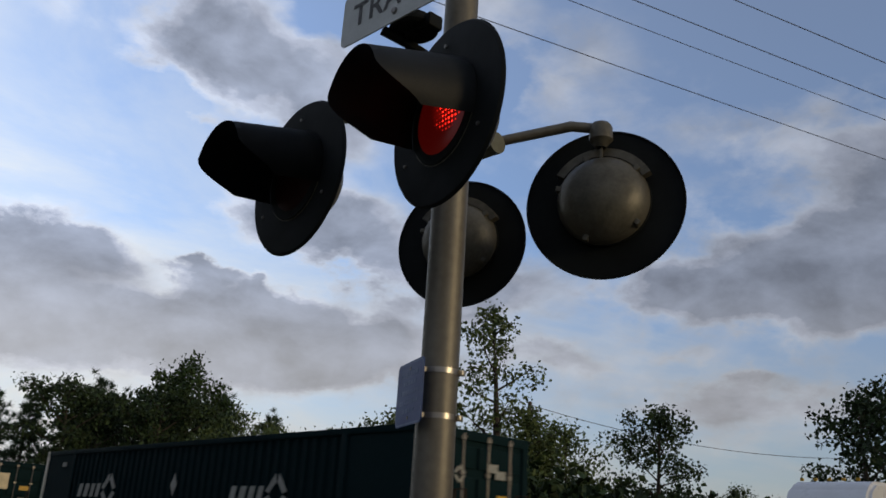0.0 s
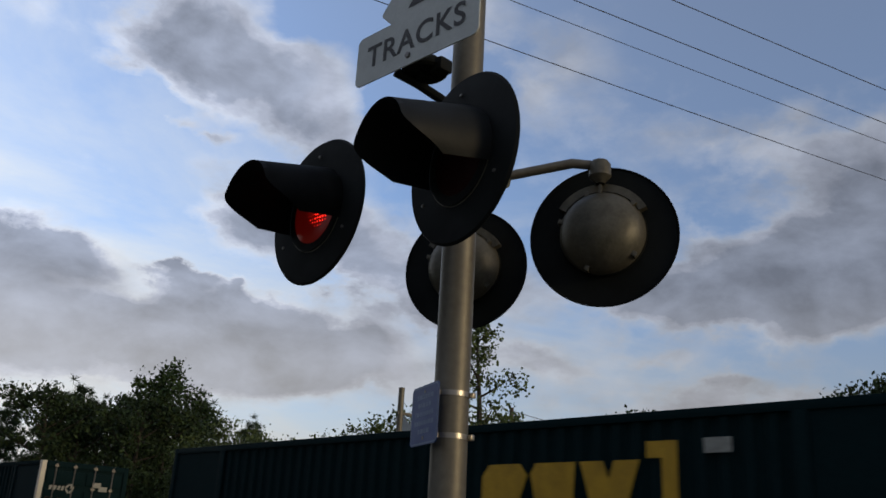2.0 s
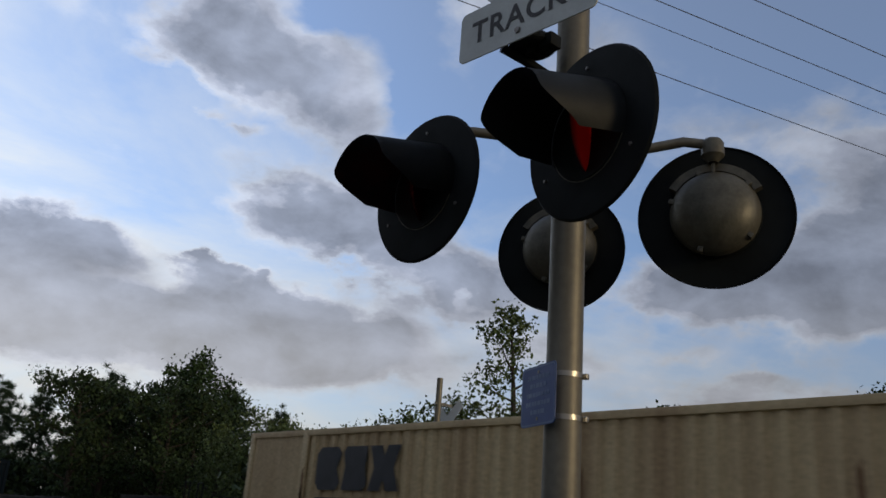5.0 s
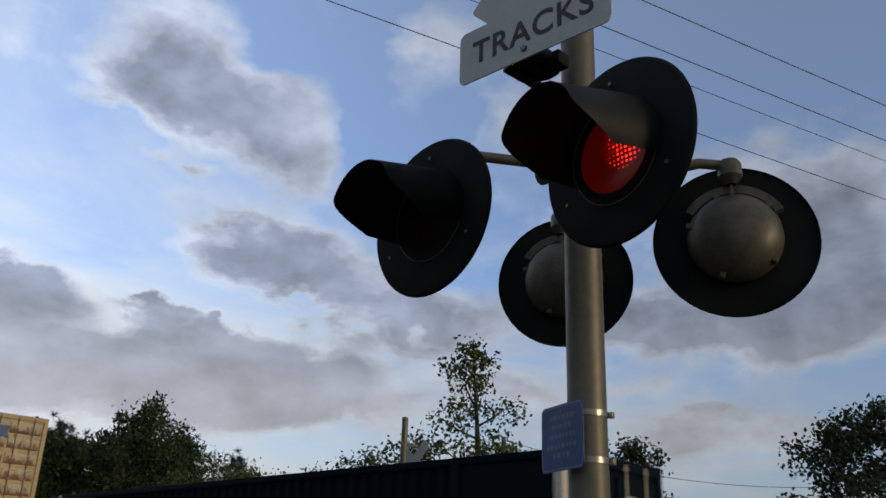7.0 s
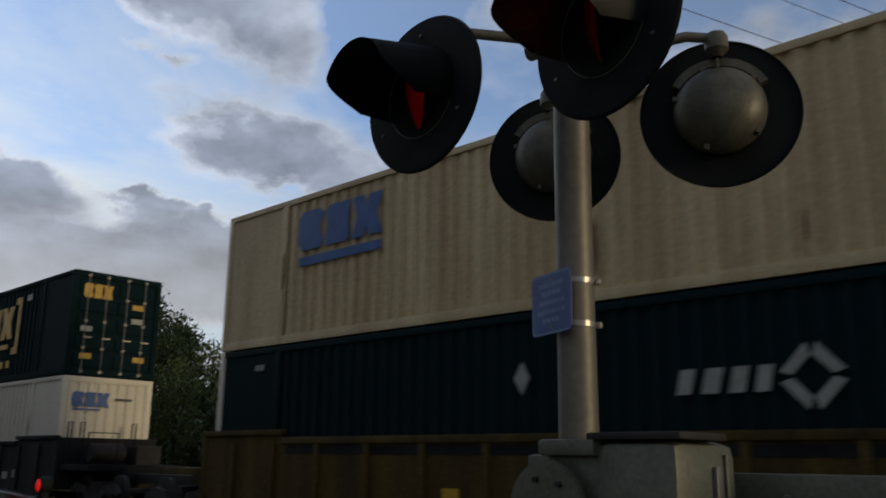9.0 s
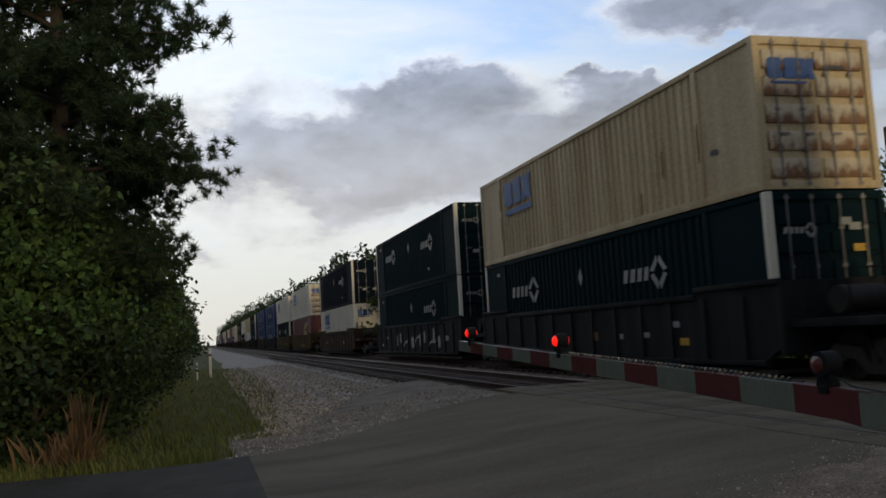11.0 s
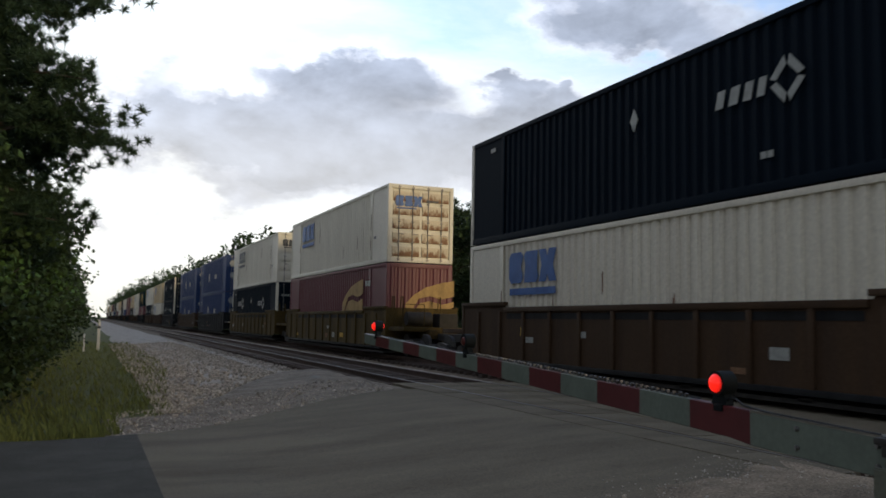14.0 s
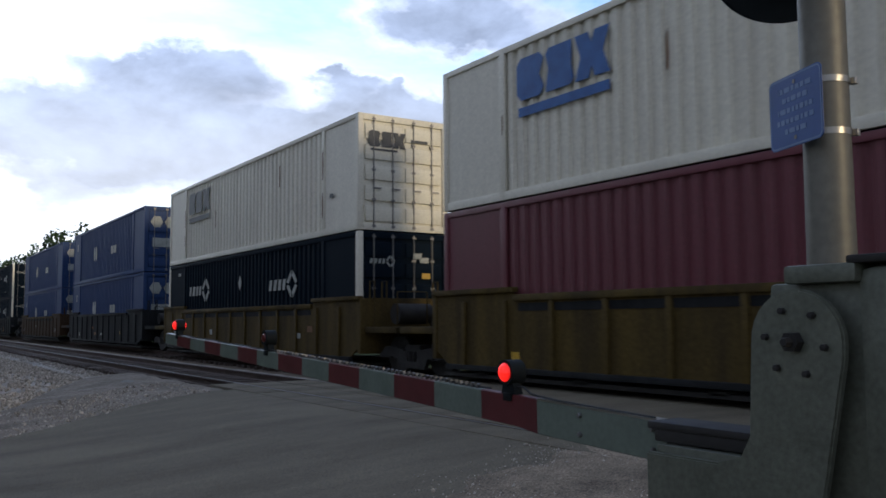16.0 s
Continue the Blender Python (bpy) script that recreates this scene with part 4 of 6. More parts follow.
def build_gate():
    gate = thing("crossing_gate", (0, -1.304, 0), "lowered crossing gate with striped arm and grey drive box", "crossing gate")
    Y = lambda y: y + 1.304
    zt = lambda y: 1.195 + ARM_SLOPE * y  # top of the arm
    # striped arm: grey-white butt, then 0.406 m stripes, tapering towards the tip
    W = 0.406
    cuts = [(-0.72, 0.0, "w")] + [(k * W, (k + 1) * W, "r" if k % 2 == 0 else "w") for k in range(13)] + [(13 * W, 5.66, "w")]
    for a, b, c in cuts:
        bm = bms()
        n = 3
        ring = []
        for i in range(n + 1):
            y = a + (b - a) * i / n
            t = (y + 0.72) / 6.4
            d, th = 0.142 - 0.045 * t, 0.021
            if y < 0.01:
                d = 0.148
            ring.append([bm.verts.new((x, Y(y), zt(y) - dz)) for x, dz in ((-th, 0.004), (-th + .004, 0), (th - .004, 0), (th, 0.004), (th, d - .004), (th - .004, d), (-th + .004, d), (-th, d - .004))])
        for p, q in zip(ring, ring[1:]):
            for k in range(8):
                bm.faces.new((p[k], p[(k + 1) % 8], q[(k + 1) % 8], q[k]))
        bm.faces.new(ring[0]), bm.faces.new(ring[-1])
        bmesh.ops.recalc_face_normals(bm, faces=bm.faces)
        nm = "arm_butt" if a < 0 else "arm_stripe"
        part(nm, bm, M["armred"] if c == "r" else M["armwhite"], gate, "dull red reflective stripe" if c == "r" else "dull grey-white reflective stripe", smooth=20)
    # bright cap strip and the lamp cable with its ties
    for a, b in ((-0.70, 0.0), (4.9, 5.66)):
        bm = bms()
        v = [bm.verts.new((x, Y(y), zt(y) + dz)) for y in (a, b) for x, dz in ((-0.022, -0.006), (-0.022, 0.003), (0.022, 0.003), (0.022, -0.006))]
        for k in range(3):
            bm.faces.new((v[k], v[k + 1], v[k + 5], v[k + 4]))
        part("arm_edge", bm, M["band"], gate, "bright worn top edge", smooth=0)
    bm = bms()
    tube(bm, [(-0.006, Y(y), zt(y) + 0.009 + 0.003 * math.sin(9 * y)) for y in np.arange(0.35, 5.3, 0.1)], [0.005] * 50, 6)
    part("cable", bm, M["cable"], gate)
    bm = bms()
    lx = zt(0.2)
    tube(bm, [(0, Y(0.16), lx + 0.03), (-0.012, Y(0.10), lx + 0.035), (-0.014, Y(0.05), lx + 0.01), (-0.012, Y(0.0), lx + 0.003), (-0.010, Y(-0.12), zt(-0.12) + 0.006), (-0.010, Y(-0.66), zt(-0.66) + 0.005)], [0.005] * 6, 6)
    part("cable", bm, M["cable"], gate)
    tie = bms()
    box(tie, -0.010, 0.006, -0.004, 0.004, -0.002, 0.022)
    tie = mesh_of("cable_tie", tie, M["bolt"])
    for y in np.arange(0.45, 2.9, 0.045):
        part("cable_tie", tie, None, gate, at=pose(-0.008, Y(y), zt(y), random.uniform(-30, 30), 0, 0))
    for yy in (-0.66, -0.27):
        for dz in (0.035, 0.110):
            bm = bms()
            lathe(bm, [(-0.034, 0.0), (-0.034, 0.008), (-0.028, 0.011), (-0.021, 0.011)], 8, "x", (0, Y(yy), zt(yy) - dz))
            part("bolt", bm, M["bolt"], gate)
    small = LENS_SMALL
    for y, ph in ((5.28, None), (3.06, "b"), (0.20, "a")):
        z = zt(y)
        bm = bms()
        prism(bm, [(-0.05, 0), (0.05, 0), (0.042, 0.028), (0.03, 0.05), (-0.03, 0.05), (-0.042, 0.028)], "x", -0.022, 0.022)
        box(bm, -0.032, 0.032, -0.028, 0.028, -0.03, 0.004, 0.004)
        lamp = part("arm_lamp", bm, M["black"], gate, "small red lamp on the arm", at=(0, Y(y), z))
        bm = bms()
        lathe(bm, [(-0.040, 0.048), (-0.040, 0.056), (0.040, 0.056), (0.040, 0.048)], 28, "x", (0, 0, 0.095))
        part("lamp_shell", bm, M["black"], lamp)
        for s in (0, 180):
            ln = part("lens", small, None, lamp, "small red lens", at=pose(-0.024 if s == 0 else 0.024, 0, 0.095, 0, 0, s))
            if ph:
                LENSES[ph].append(ln)
    # channel that takes the arm's butt
    for x0, x1 in ((-0.112, -0.045), (0.045, 0.075)):
        bm = bms()
        box(bm, x0, x1, Y(-1.20), Y(-0.76), 0.80, 1.10, 0.006)
        part("channel_cheek", bm, M["alu"], gate, "grey cast cheek at the arm's root")
    bm = bms()
    box(bm, -0.085, 0.085, Y(-1.16), Y(-0.69), 1.145, 1.172, 0.008)
    for x0, x1 in ((-0.080, -0.030), (0.030, 0.080)):
        box(bm, x0, x1, Y(-1.14), Y(-0.72), 1.104, 1.147, 0.006)
    part("arm_clamp", bm, M["truck"], gate, "dark clamp plate over the arm's root")
    # pivot plate: rounded top, broad below, ring of bolts round the shaft
    prof = [(0.155 * math.cos(radians(a)), 0.155 * math.sin(radians(a))) for a in range(0, 181, 12)]
    prof = [(p[0], p[1]) for p in prof] + [(-0.152, -0.05), (-0.040, -0.62), (0.30, -0.62), (0.60, -0.62), (0.60, -0.385), (0.30, -0.385), (0.21, -0.36), (0.172, -0.29), (0.162, -0.12)]
    bm = bms()
    prism(bm, [(p[0] + Y(-1.335), p[1] + 1.46) for p in prof], "x", -0.140, -0.112)
    bmesh.ops.bevel(bm, geom=[e for e in bm.edges if e.is_manifold and e.calc_face_angle(0) > 1.0], offset=0.006, segments=2, affect="EDGES")
    plate = part("pivot_plate", bm, M["alu"], gate, "grey cast pivot plate with a ring of bolts")
    bm = bms()
    lathe(bm, [(-0.195, 0.0), (-0.195, 0.012), (-0.185, 0.016), (-0.170, 0.016), (-0.170, 0.030), (-0.138, 0.032)], 6, "x", (0, Y(-1.335), 1.46))
    part("shaft_nut", bm, M["truck"], plate)
    for a in range(0, 360, 60):
        bm = bms()
        lathe(bm, [(-0.157, 0.0), (-0.155, 0.010), (-0.138, 0.012)], 6, "x", (0, Y(-1.335) + 0.098 * math.cos(radians(a + 8)), 1.46 + 0.098 * math.sin(radians(a + 8))))
        part("bolt", bm, M["truck"], plate)
    # drive box on the mast's near side, with a hinged lid and a smaller side case
    bm = bms()
    box(bm, -0.10, 0.31, Y(-1.81), Y(-1.50), 0.92, 1.68, 0.055)
    part("drive_box", bm, M["alu"], gate, "weathered grey aluminium drive box")
    bm = bms()
    box(bm, -0.112, 0.20, Y(-1.83), Y(-1.485), 1.682, 1.706, 0.008)
    part("lid", bm, M["truck"], gate, "dark rubber-edged lid rim")
    bm = bms()
    box(bm, -0.115, 0.02, Y(-1.515), Y(-1.285), 1.63, 1.685, 0.012)
    box(bm, -0.065, 0.02, Y(-1.515), Y(-1.20), 0.95, 1.635, 0.015)
    part("bearing_case", bm, M["alu"], gate, "grey cast bearing case on the mast")
    bm = bms()
    box(bm, 0.12, 0.165, Y(-1.828), Y(-1.806), 1.05, 1.60, 0.006)
    part("hasp", bm, M["bolt"], gate)
    bm = bms()
    box(bm, 0.20, 0.23, Y(-1.822), Y(-1.806), 0.98, 1.64, 0.006)
    part("door_seam", bm, M["alu"], gate)
    # counterweight bar behind the mast
    bm = bms()
    box(bm, 0.36, 0.40, Y(-3.3), Y(-1.28), 1.42, 1.58, 0.008)
    part("counterweight_bar", bm, M["alu"], gate)
    for yy in (-1.95, -2.5):
        bm = bms()
        lathe(bm, [(0.345, 0.0), (0.345, 0.014), (0.361, 0.016)], 6, "x", (0, Y(yy), 1.50))
        part("bolt", bm, M["bolt"], gate)
    bm = bms()
    tube(bm, [(0.0, Y(-1.285), 1.46), (0.39, Y(-1.285), 1.46)], [0.035, 0.035], 12)
    part("main_shaft", bm, M["bolt"], gate)
    bm = bms()
    box(bm, 0.40, 0.62, Y(-3.35), Y(-2.95), 1.30, 1.66, 0.02)
    part("counterweight", bm, M["truck"], gate)
    bm = bms()
    box(bm, -0.30, 0.30, Y(-1.95), Y(-1.05), -0.10, 0.12, 0.02)
    part("footing", bm, M["dirt"], gate, "concrete footing")
    bm = bms()
    box(bm, -0.04, 0.26, Y(-1.78), Y(-1.52), 0.10, 0.94, 0.02)
    part("pedestal", bm, M["alu"], gate)


LENS_SMALL = lens_meshes()[1]


# ---- the train ----
SPEED = 16.1
SIDE_X = TRACK_2 - 1.30          # the containers' side that faces the road
Z_LOW, Z_MID, Z_TOP = 0.830, 3.760, 6.66
CL, CW, CH = 16.2, 2.60, 2.895   # length, width, height
SHARED = {}


def shared(key, make):
    if key not in SHARED:
        SHARED[key] = make()
    return SHARED[key]


def side_bm(x, out):
    """A corrugated side sheet, with smooth stretches past the posts near both ends."""
    bm = bms()
    pts = [(0.10, 0.0), (1.95, 0.0)]
    y, k = 2.10, 0
    while y < CL - 2.2:
        pts += [(y, 0.0), (y + 0.040, 0.050), (y + 0.150, 0.050), (y + 0.19, 0.0)]
        y += 0.305
    pts += [(CL - 1.95, 0.0), (CL - 0.10, 0.0)]
    rows = []
    for z in (0.16, CH - 0.10):
        rows.append([bm.verts.new((x - out * d, p, z)) for p, d in pts])
    for a in range(len(pts) - 1):
        bm.faces.new((rows[0][a], rows[0][a + 1], rows[1][a + 1], rows[1][a]))
    return bm


def container_meshes(m):
    out = {}
    for nm, x, o in (("near", 0.03, -1), ("far", CW - 0.03, 1)):
        bm = side_bm(x, o)
        bmesh.ops.recalc_face_normals(bm, faces=bm.faces)
        out["side_" + nm] = mesh_of("side_panel", bm, m, 0)
    bm = bms()
    box(bm, 0.03, CW - 0.03, 0.05, CL - 0.05, CH - 0.05, CH - 0.01)
    for k in range(25):
        box(bm, 0.25, CW - 0.25, 0.5 + k * 0.62, 0.75 + k * 0.62, CH - 0.012, CH + 0.006)
    out["roof"] = mesh_of("roof", bm, m, 0)
    bm = bms()
    box(bm, 0.04, CW - 0.04, 0.05, CL - 0.05, 0.02, 0.10)
    out["floor"] = mesh_of("floor", bm, M["truck"], 0)
    bm = bms()
    box(bm, 0, 0.14, 0, 0.15, 0, CH, 0.012)
    out["post"] = mesh_of("corner_post", bm, m)
    bm = bms()
    box(bm, 0.0, 0.05, -0.09, 0.09, 0, CH, 0.01)
    out["midpost"] = mesh_of("lifting_post", bm, m)
    bm = bms()
    box(bm, 0.0, 0.07, 0.15, CL - 0.15, 0, 0.165, 0.01)
    out["sill"] = mesh_of("bottom_rail", bm, m)
    bm = bms()
    box(bm, 0.0, 0.06, 0.15, CL - 0.15, CH - 0.115, CH, 0.01)
    out["rail"] = mesh_of("top_rail", bm, m)
    bm = bms()
    box(bm, 0.14, CW - 0.14, 0, 0.10, 0, 0.16, 0.01)
    out["header"] = mesh_of("end_beam", bm, m)
    bm = bms()
    w = (CW - 0.30) / 2
    box(bm, 0, w, 0.050, 0.075, 0.16, CH - 0.16)
    out["door"] = mesh_of("door", bm, m)
    bm = bms()
    box(bm, 0.05, w - 0.05, 0.004, 0.060, 0, 0.36, 0.014)
    out["panel"] = mesh_of("door_panel", bm, m)
    out["rusty_panel"] = out["panel"].copy()
    out["rusty_panel"].materials.clear()
    out["rusty_panel"].materials.append(M["rustdoor"])
    bm = bms()
    tube(bm, [(0, 0.0, 0.05), (0, 0.0, CH - 0.05)], [0.019, 0.019], 8)
    for z in (0.10, 0.75, 1.5, 2.2, CH - 0.12):
        box(bm, -0.05, 0.05, -0.012, 0.03, z - 0.03, z + 0.03)
    box(bm, -0.04, 0.20, -0.03, -0.012, 1.02, 1.06)
    out["rod"] = mesh_of("lock_rod", bm, M["bolt"])
    bm = bms()
    pts, y = [], 0.14
    while y < CW - 0.2:
        pts += [(y, 0.05), (y + 0.05, 0.01), (y + 0.15, 0.01), (y + 0.20, 0.05)]
        y += 0.28
    rows = [[bm.verts.new((p, d, z)) for p, d in pts] for z in (0.15, CH - 0.15)]
    for a in range(len(pts) - 1):
        bm.faces.new((rows[0][a], rows[0][a + 1], rows[1][a + 1], rows[1][a]))
    out["bulkhead"] = mesh_of("end_wall", bm, m, 0)
    return out


def logo_big(kind):
    """Painted marks in (u, v): u to the right as seen from the road, v up, about 1 high."""
    made = []

    def S(pts):
        bm = bms()
        prism(bm, pts, "x", -0.003, 0.004)
        bmesh.ops.recalc_face_normals(bm, faces=bm.faces)
        me = bpy.data.meshes.new("painted_mark")
        bm.to_mesh(me), bm.free()
        made.append(me)

    if kind == "triple":       # three heavy interlocked blocks over a thin bar
        S([(0.14, 0), (0.74, 0), (0.88, 0.16), (0.74, 0.50), (0.88, 0.84), (0.74, 1.0), (0.14, 1.0), (0.0, 0.84), (0.0, 0.16)])
        S([(0.94, 0), (1.66, 0), (1.78, 0.14), (1.70, 0.46), (1.74, 1.0), (1.04, 1.0), (0.94, 0.86), (1.02, 0.54)])
        S([(1.82, 0), (2.20, 0), (2.29, 0.24), (2.38, 0), (2.78, 0), (2.60, 0.50), (2.78, 1.0), (2.38, 1.0), (2.29, 0.76), (2.20, 1.0), (1.82, 1.0), (1.98, 0.50)])
    elif kind == "bar":        # the line under it
        S([(0, 0.02), (2.6, 0.02), (2.6, 0.20), (0, 0.20)])
    elif kind == "diamond":    # four slanted blocks and a hollow diamond
        for u0, w in ((0.0, 0.44), (0.54, 0.50), (1.12, 0.44), (1.64, 0.40)):
            S([(u0, 0.24), (u0 + w * 0.72, 0.24), (u0 + w, 0.74), (u0 + w * 0.28, 0.74)])
        # a hollow diamond of four bars with blunt corners
        for sx, sy in ((1, 1), (-1, 1), (-1, -1), (1, -1)):
            S([(2.74 + sx * 0.10, 0.49 + sy * 0.62), (2.74 + sx * 0.60, 0.49 + sy * 0.10), (2.74 + sx * 0.38, 0.49 + sy * 0.02), (2.74 + sx * 0.02, 0.49 + sy * 0.38)])
    elif kind == "rhomb":
        S([(0, 0.5), (0.30, 0), (0.60, 0.5), (0.30, 1.0)])
    elif kind == "strokes":
        S([(0, 0), (1.0, 0), (1.0, 0.7), (0, 0.7)])
        S([(1.2, 0), (2.2, 0), (2.2, 0.7), (1.2, 0.7)])
    elif kind == "brackets":
        for a, s in ((0, 1), (4.6, -1)):
            S([(a, 0), (a + s * 0.25, 0), (a + s * 0.25, 1), (a, 1)])
            S([(a + s * 0.25, 0), (a + s * 0.5, 0), (a + s * 0.5, 0.12), (a + s * 0.25, 0.12)])
            S([(a + s * 0.25, 0.88), (a + s * 0.5, 0.88), (a + s * 0.5, 1), (a + s * 0.25, 1)])
    elif kind == "shell":      # a broad leaf with a dark wave through it
        S([(0, 0.0), (0, 0.42), (0.3, 0.62), (0.8, 0.82), (1.5, 0.95), (2.0, 1.0), (2.0, 0.62), (1.5, 0.55), (1.0, 0.62), (0.55, 0.55)])
        S([(0.05, 0.0), (0.6, 0.45), (1.0, 0.50), (1.5, 0.42), (2.0, 0.50), (2.0, 0.0)])
    elif kind == "hexes":
        for u0 in (0.0, 0.62):
            S([(u0, 0.5), (u0 + 0.15, 0.1), (u0 + 0.42, 0.1), (u0 + 0.55, 0.5), (u0 + 0.42, 0.9), (u0 + 0.15, 0.9)])
    elif kind == "patch":
        S([(0, 0), (1, 0), (1, 1), (0, 1)])
    elif kind == "stain":
        S([(0.1, 0), (0.35, 0.12), (0.5, 0.0), (0.8, 0.1), (1.0, 0.45), (0.85, 0.7), (0.9, 1.0), (0.6, 0.8), (0.45, 1.0), (0.25, 0.75), (0.0, 0.9), (0.08, 0.4)])
    return made


def paint(parent, kind, m, side, u, v, height, stretch=1.0):
    """A painted mark on a container. side: 's' the long side towards the road, 'e' the leading end. u from the left edge as read."""
    if side == "s":            # seen from -x: right is -y
        at = Matrix.Translation((-0.006, CL - u, v)) @ Matrix.Diagonal((1, -height * stretch, height, 1))
    else:                      # seen from -y: right is +x
        at = Matrix.Translation((u, -0.010, v)) @ Matrix(((0, height * stretch, 0, 0), (-1, 0, 0, 0), (0, 0, height, 0), (0, 0, 0, 1)))
    for me in marks(kind, m):
        part("painted_mark", me, None, parent, at=at)


def marks(kind, m):
    out = shared(("logo", kind, m.name), lambda: logo_big(kind))
    for me in out:
        if not me.materials:
            me.materials.append(m)
    return out


MOVERS = []


def container(style, s, z, label, doors=True, detail=True):
    m = {"white": C_WHITE, "cream": C_CREAM, "navy": C_NAVY, "teal": C_GREEN, "blue": C_BLUE, "maroon": C_MAROON, "pine": C_GREEN}[style]
    me = shared(("box", style), lambda: container_meshes(m))
    ob = thing("shipping_container", (SIDE_X, s, z), label, "shipping container", "containers on the train")
    part("side_panel", me["side_near"], None, ob), part("side_panel", me["side_far"], None, ob)
    part("roof", me["roof"], None, ob), part("floor", me["floor"], None, ob)
    for x, y, r in ((0, 0, 0), (CW, 0, 90), (CW, CL, 180), (0, CL, 270)):
        if r in (0, 180):
            mp = shared(("box", "white"), lambda: container_meshes(C_WHITE))["post"] if style in ("navy", "pine") and r == 0 else me["post"]
            part("corner_post", mp, None, ob, at=pose(x, y, 0, 0, 0, r))
        else:
            mp = shared(("box", "white"), lambda: container_meshes(C_WHITE))["post"] if style in ("navy", "pine") and r == 270 else me["post"]
            part("corner_post", mp, None, ob, at=pose(x - 0.14 if r == 90 else 0, y if r == 90 else y - 0.15, 0))
    for x, r in ((0, 0), (CW, 180)):
        for y in (2.02, CL - 2.02):
            part("lifting_post", me["midpost"], None, ob, at=pose(x, y, 0, 0, 0, r))
        part("bottom_rail", me["sill"], None, ob, at=pose(x, 0 if r == 0 else CL, 0, 0, 0, r))
        part("top_rail", me["rail"], None, ob, at=pose(x, 0 if r == 0 else CL, 0, 0, 0, r))
    for zz in (0, CH - 0.16):
        part("end_beam", me["header"], None, ob, at=(0, 0, zz))
        part("end_beam", me["header"], None, ob, at=pose(CW, CL, zz, 0, 0, 180))
    part("end_wall", me["bulkhead"], None, ob, at=pose(CW, CL, 0, 0, 0, 180))
    if doors:
        for k in (0, 1):
            d = part("door", me["door"], None, ob, "ribbed steel door", at=(0.15 + k * (CW - 0.30) / 2, 0, 0))
            for z0 in np.linspace(0.22, CH - 0.62, 5):
                rusty = style == "cream" or 252 < s < 254
                part("door_panel", me["rusty_panel"] if rusty else me["panel"], None, d, at=(0, 0, float(z0)))
            for xr in (0.28, 0.82):
                part("lock_rod", me["rod"], None, d, at=(xr, 0, 0))
    else:
        part("end_wall", me["bulkhead"], None, ob)
    if detail:
        dress(ob, style, doors)
    MOVERS.append((ob, ob.matrix_basis.copy()))
    return ob


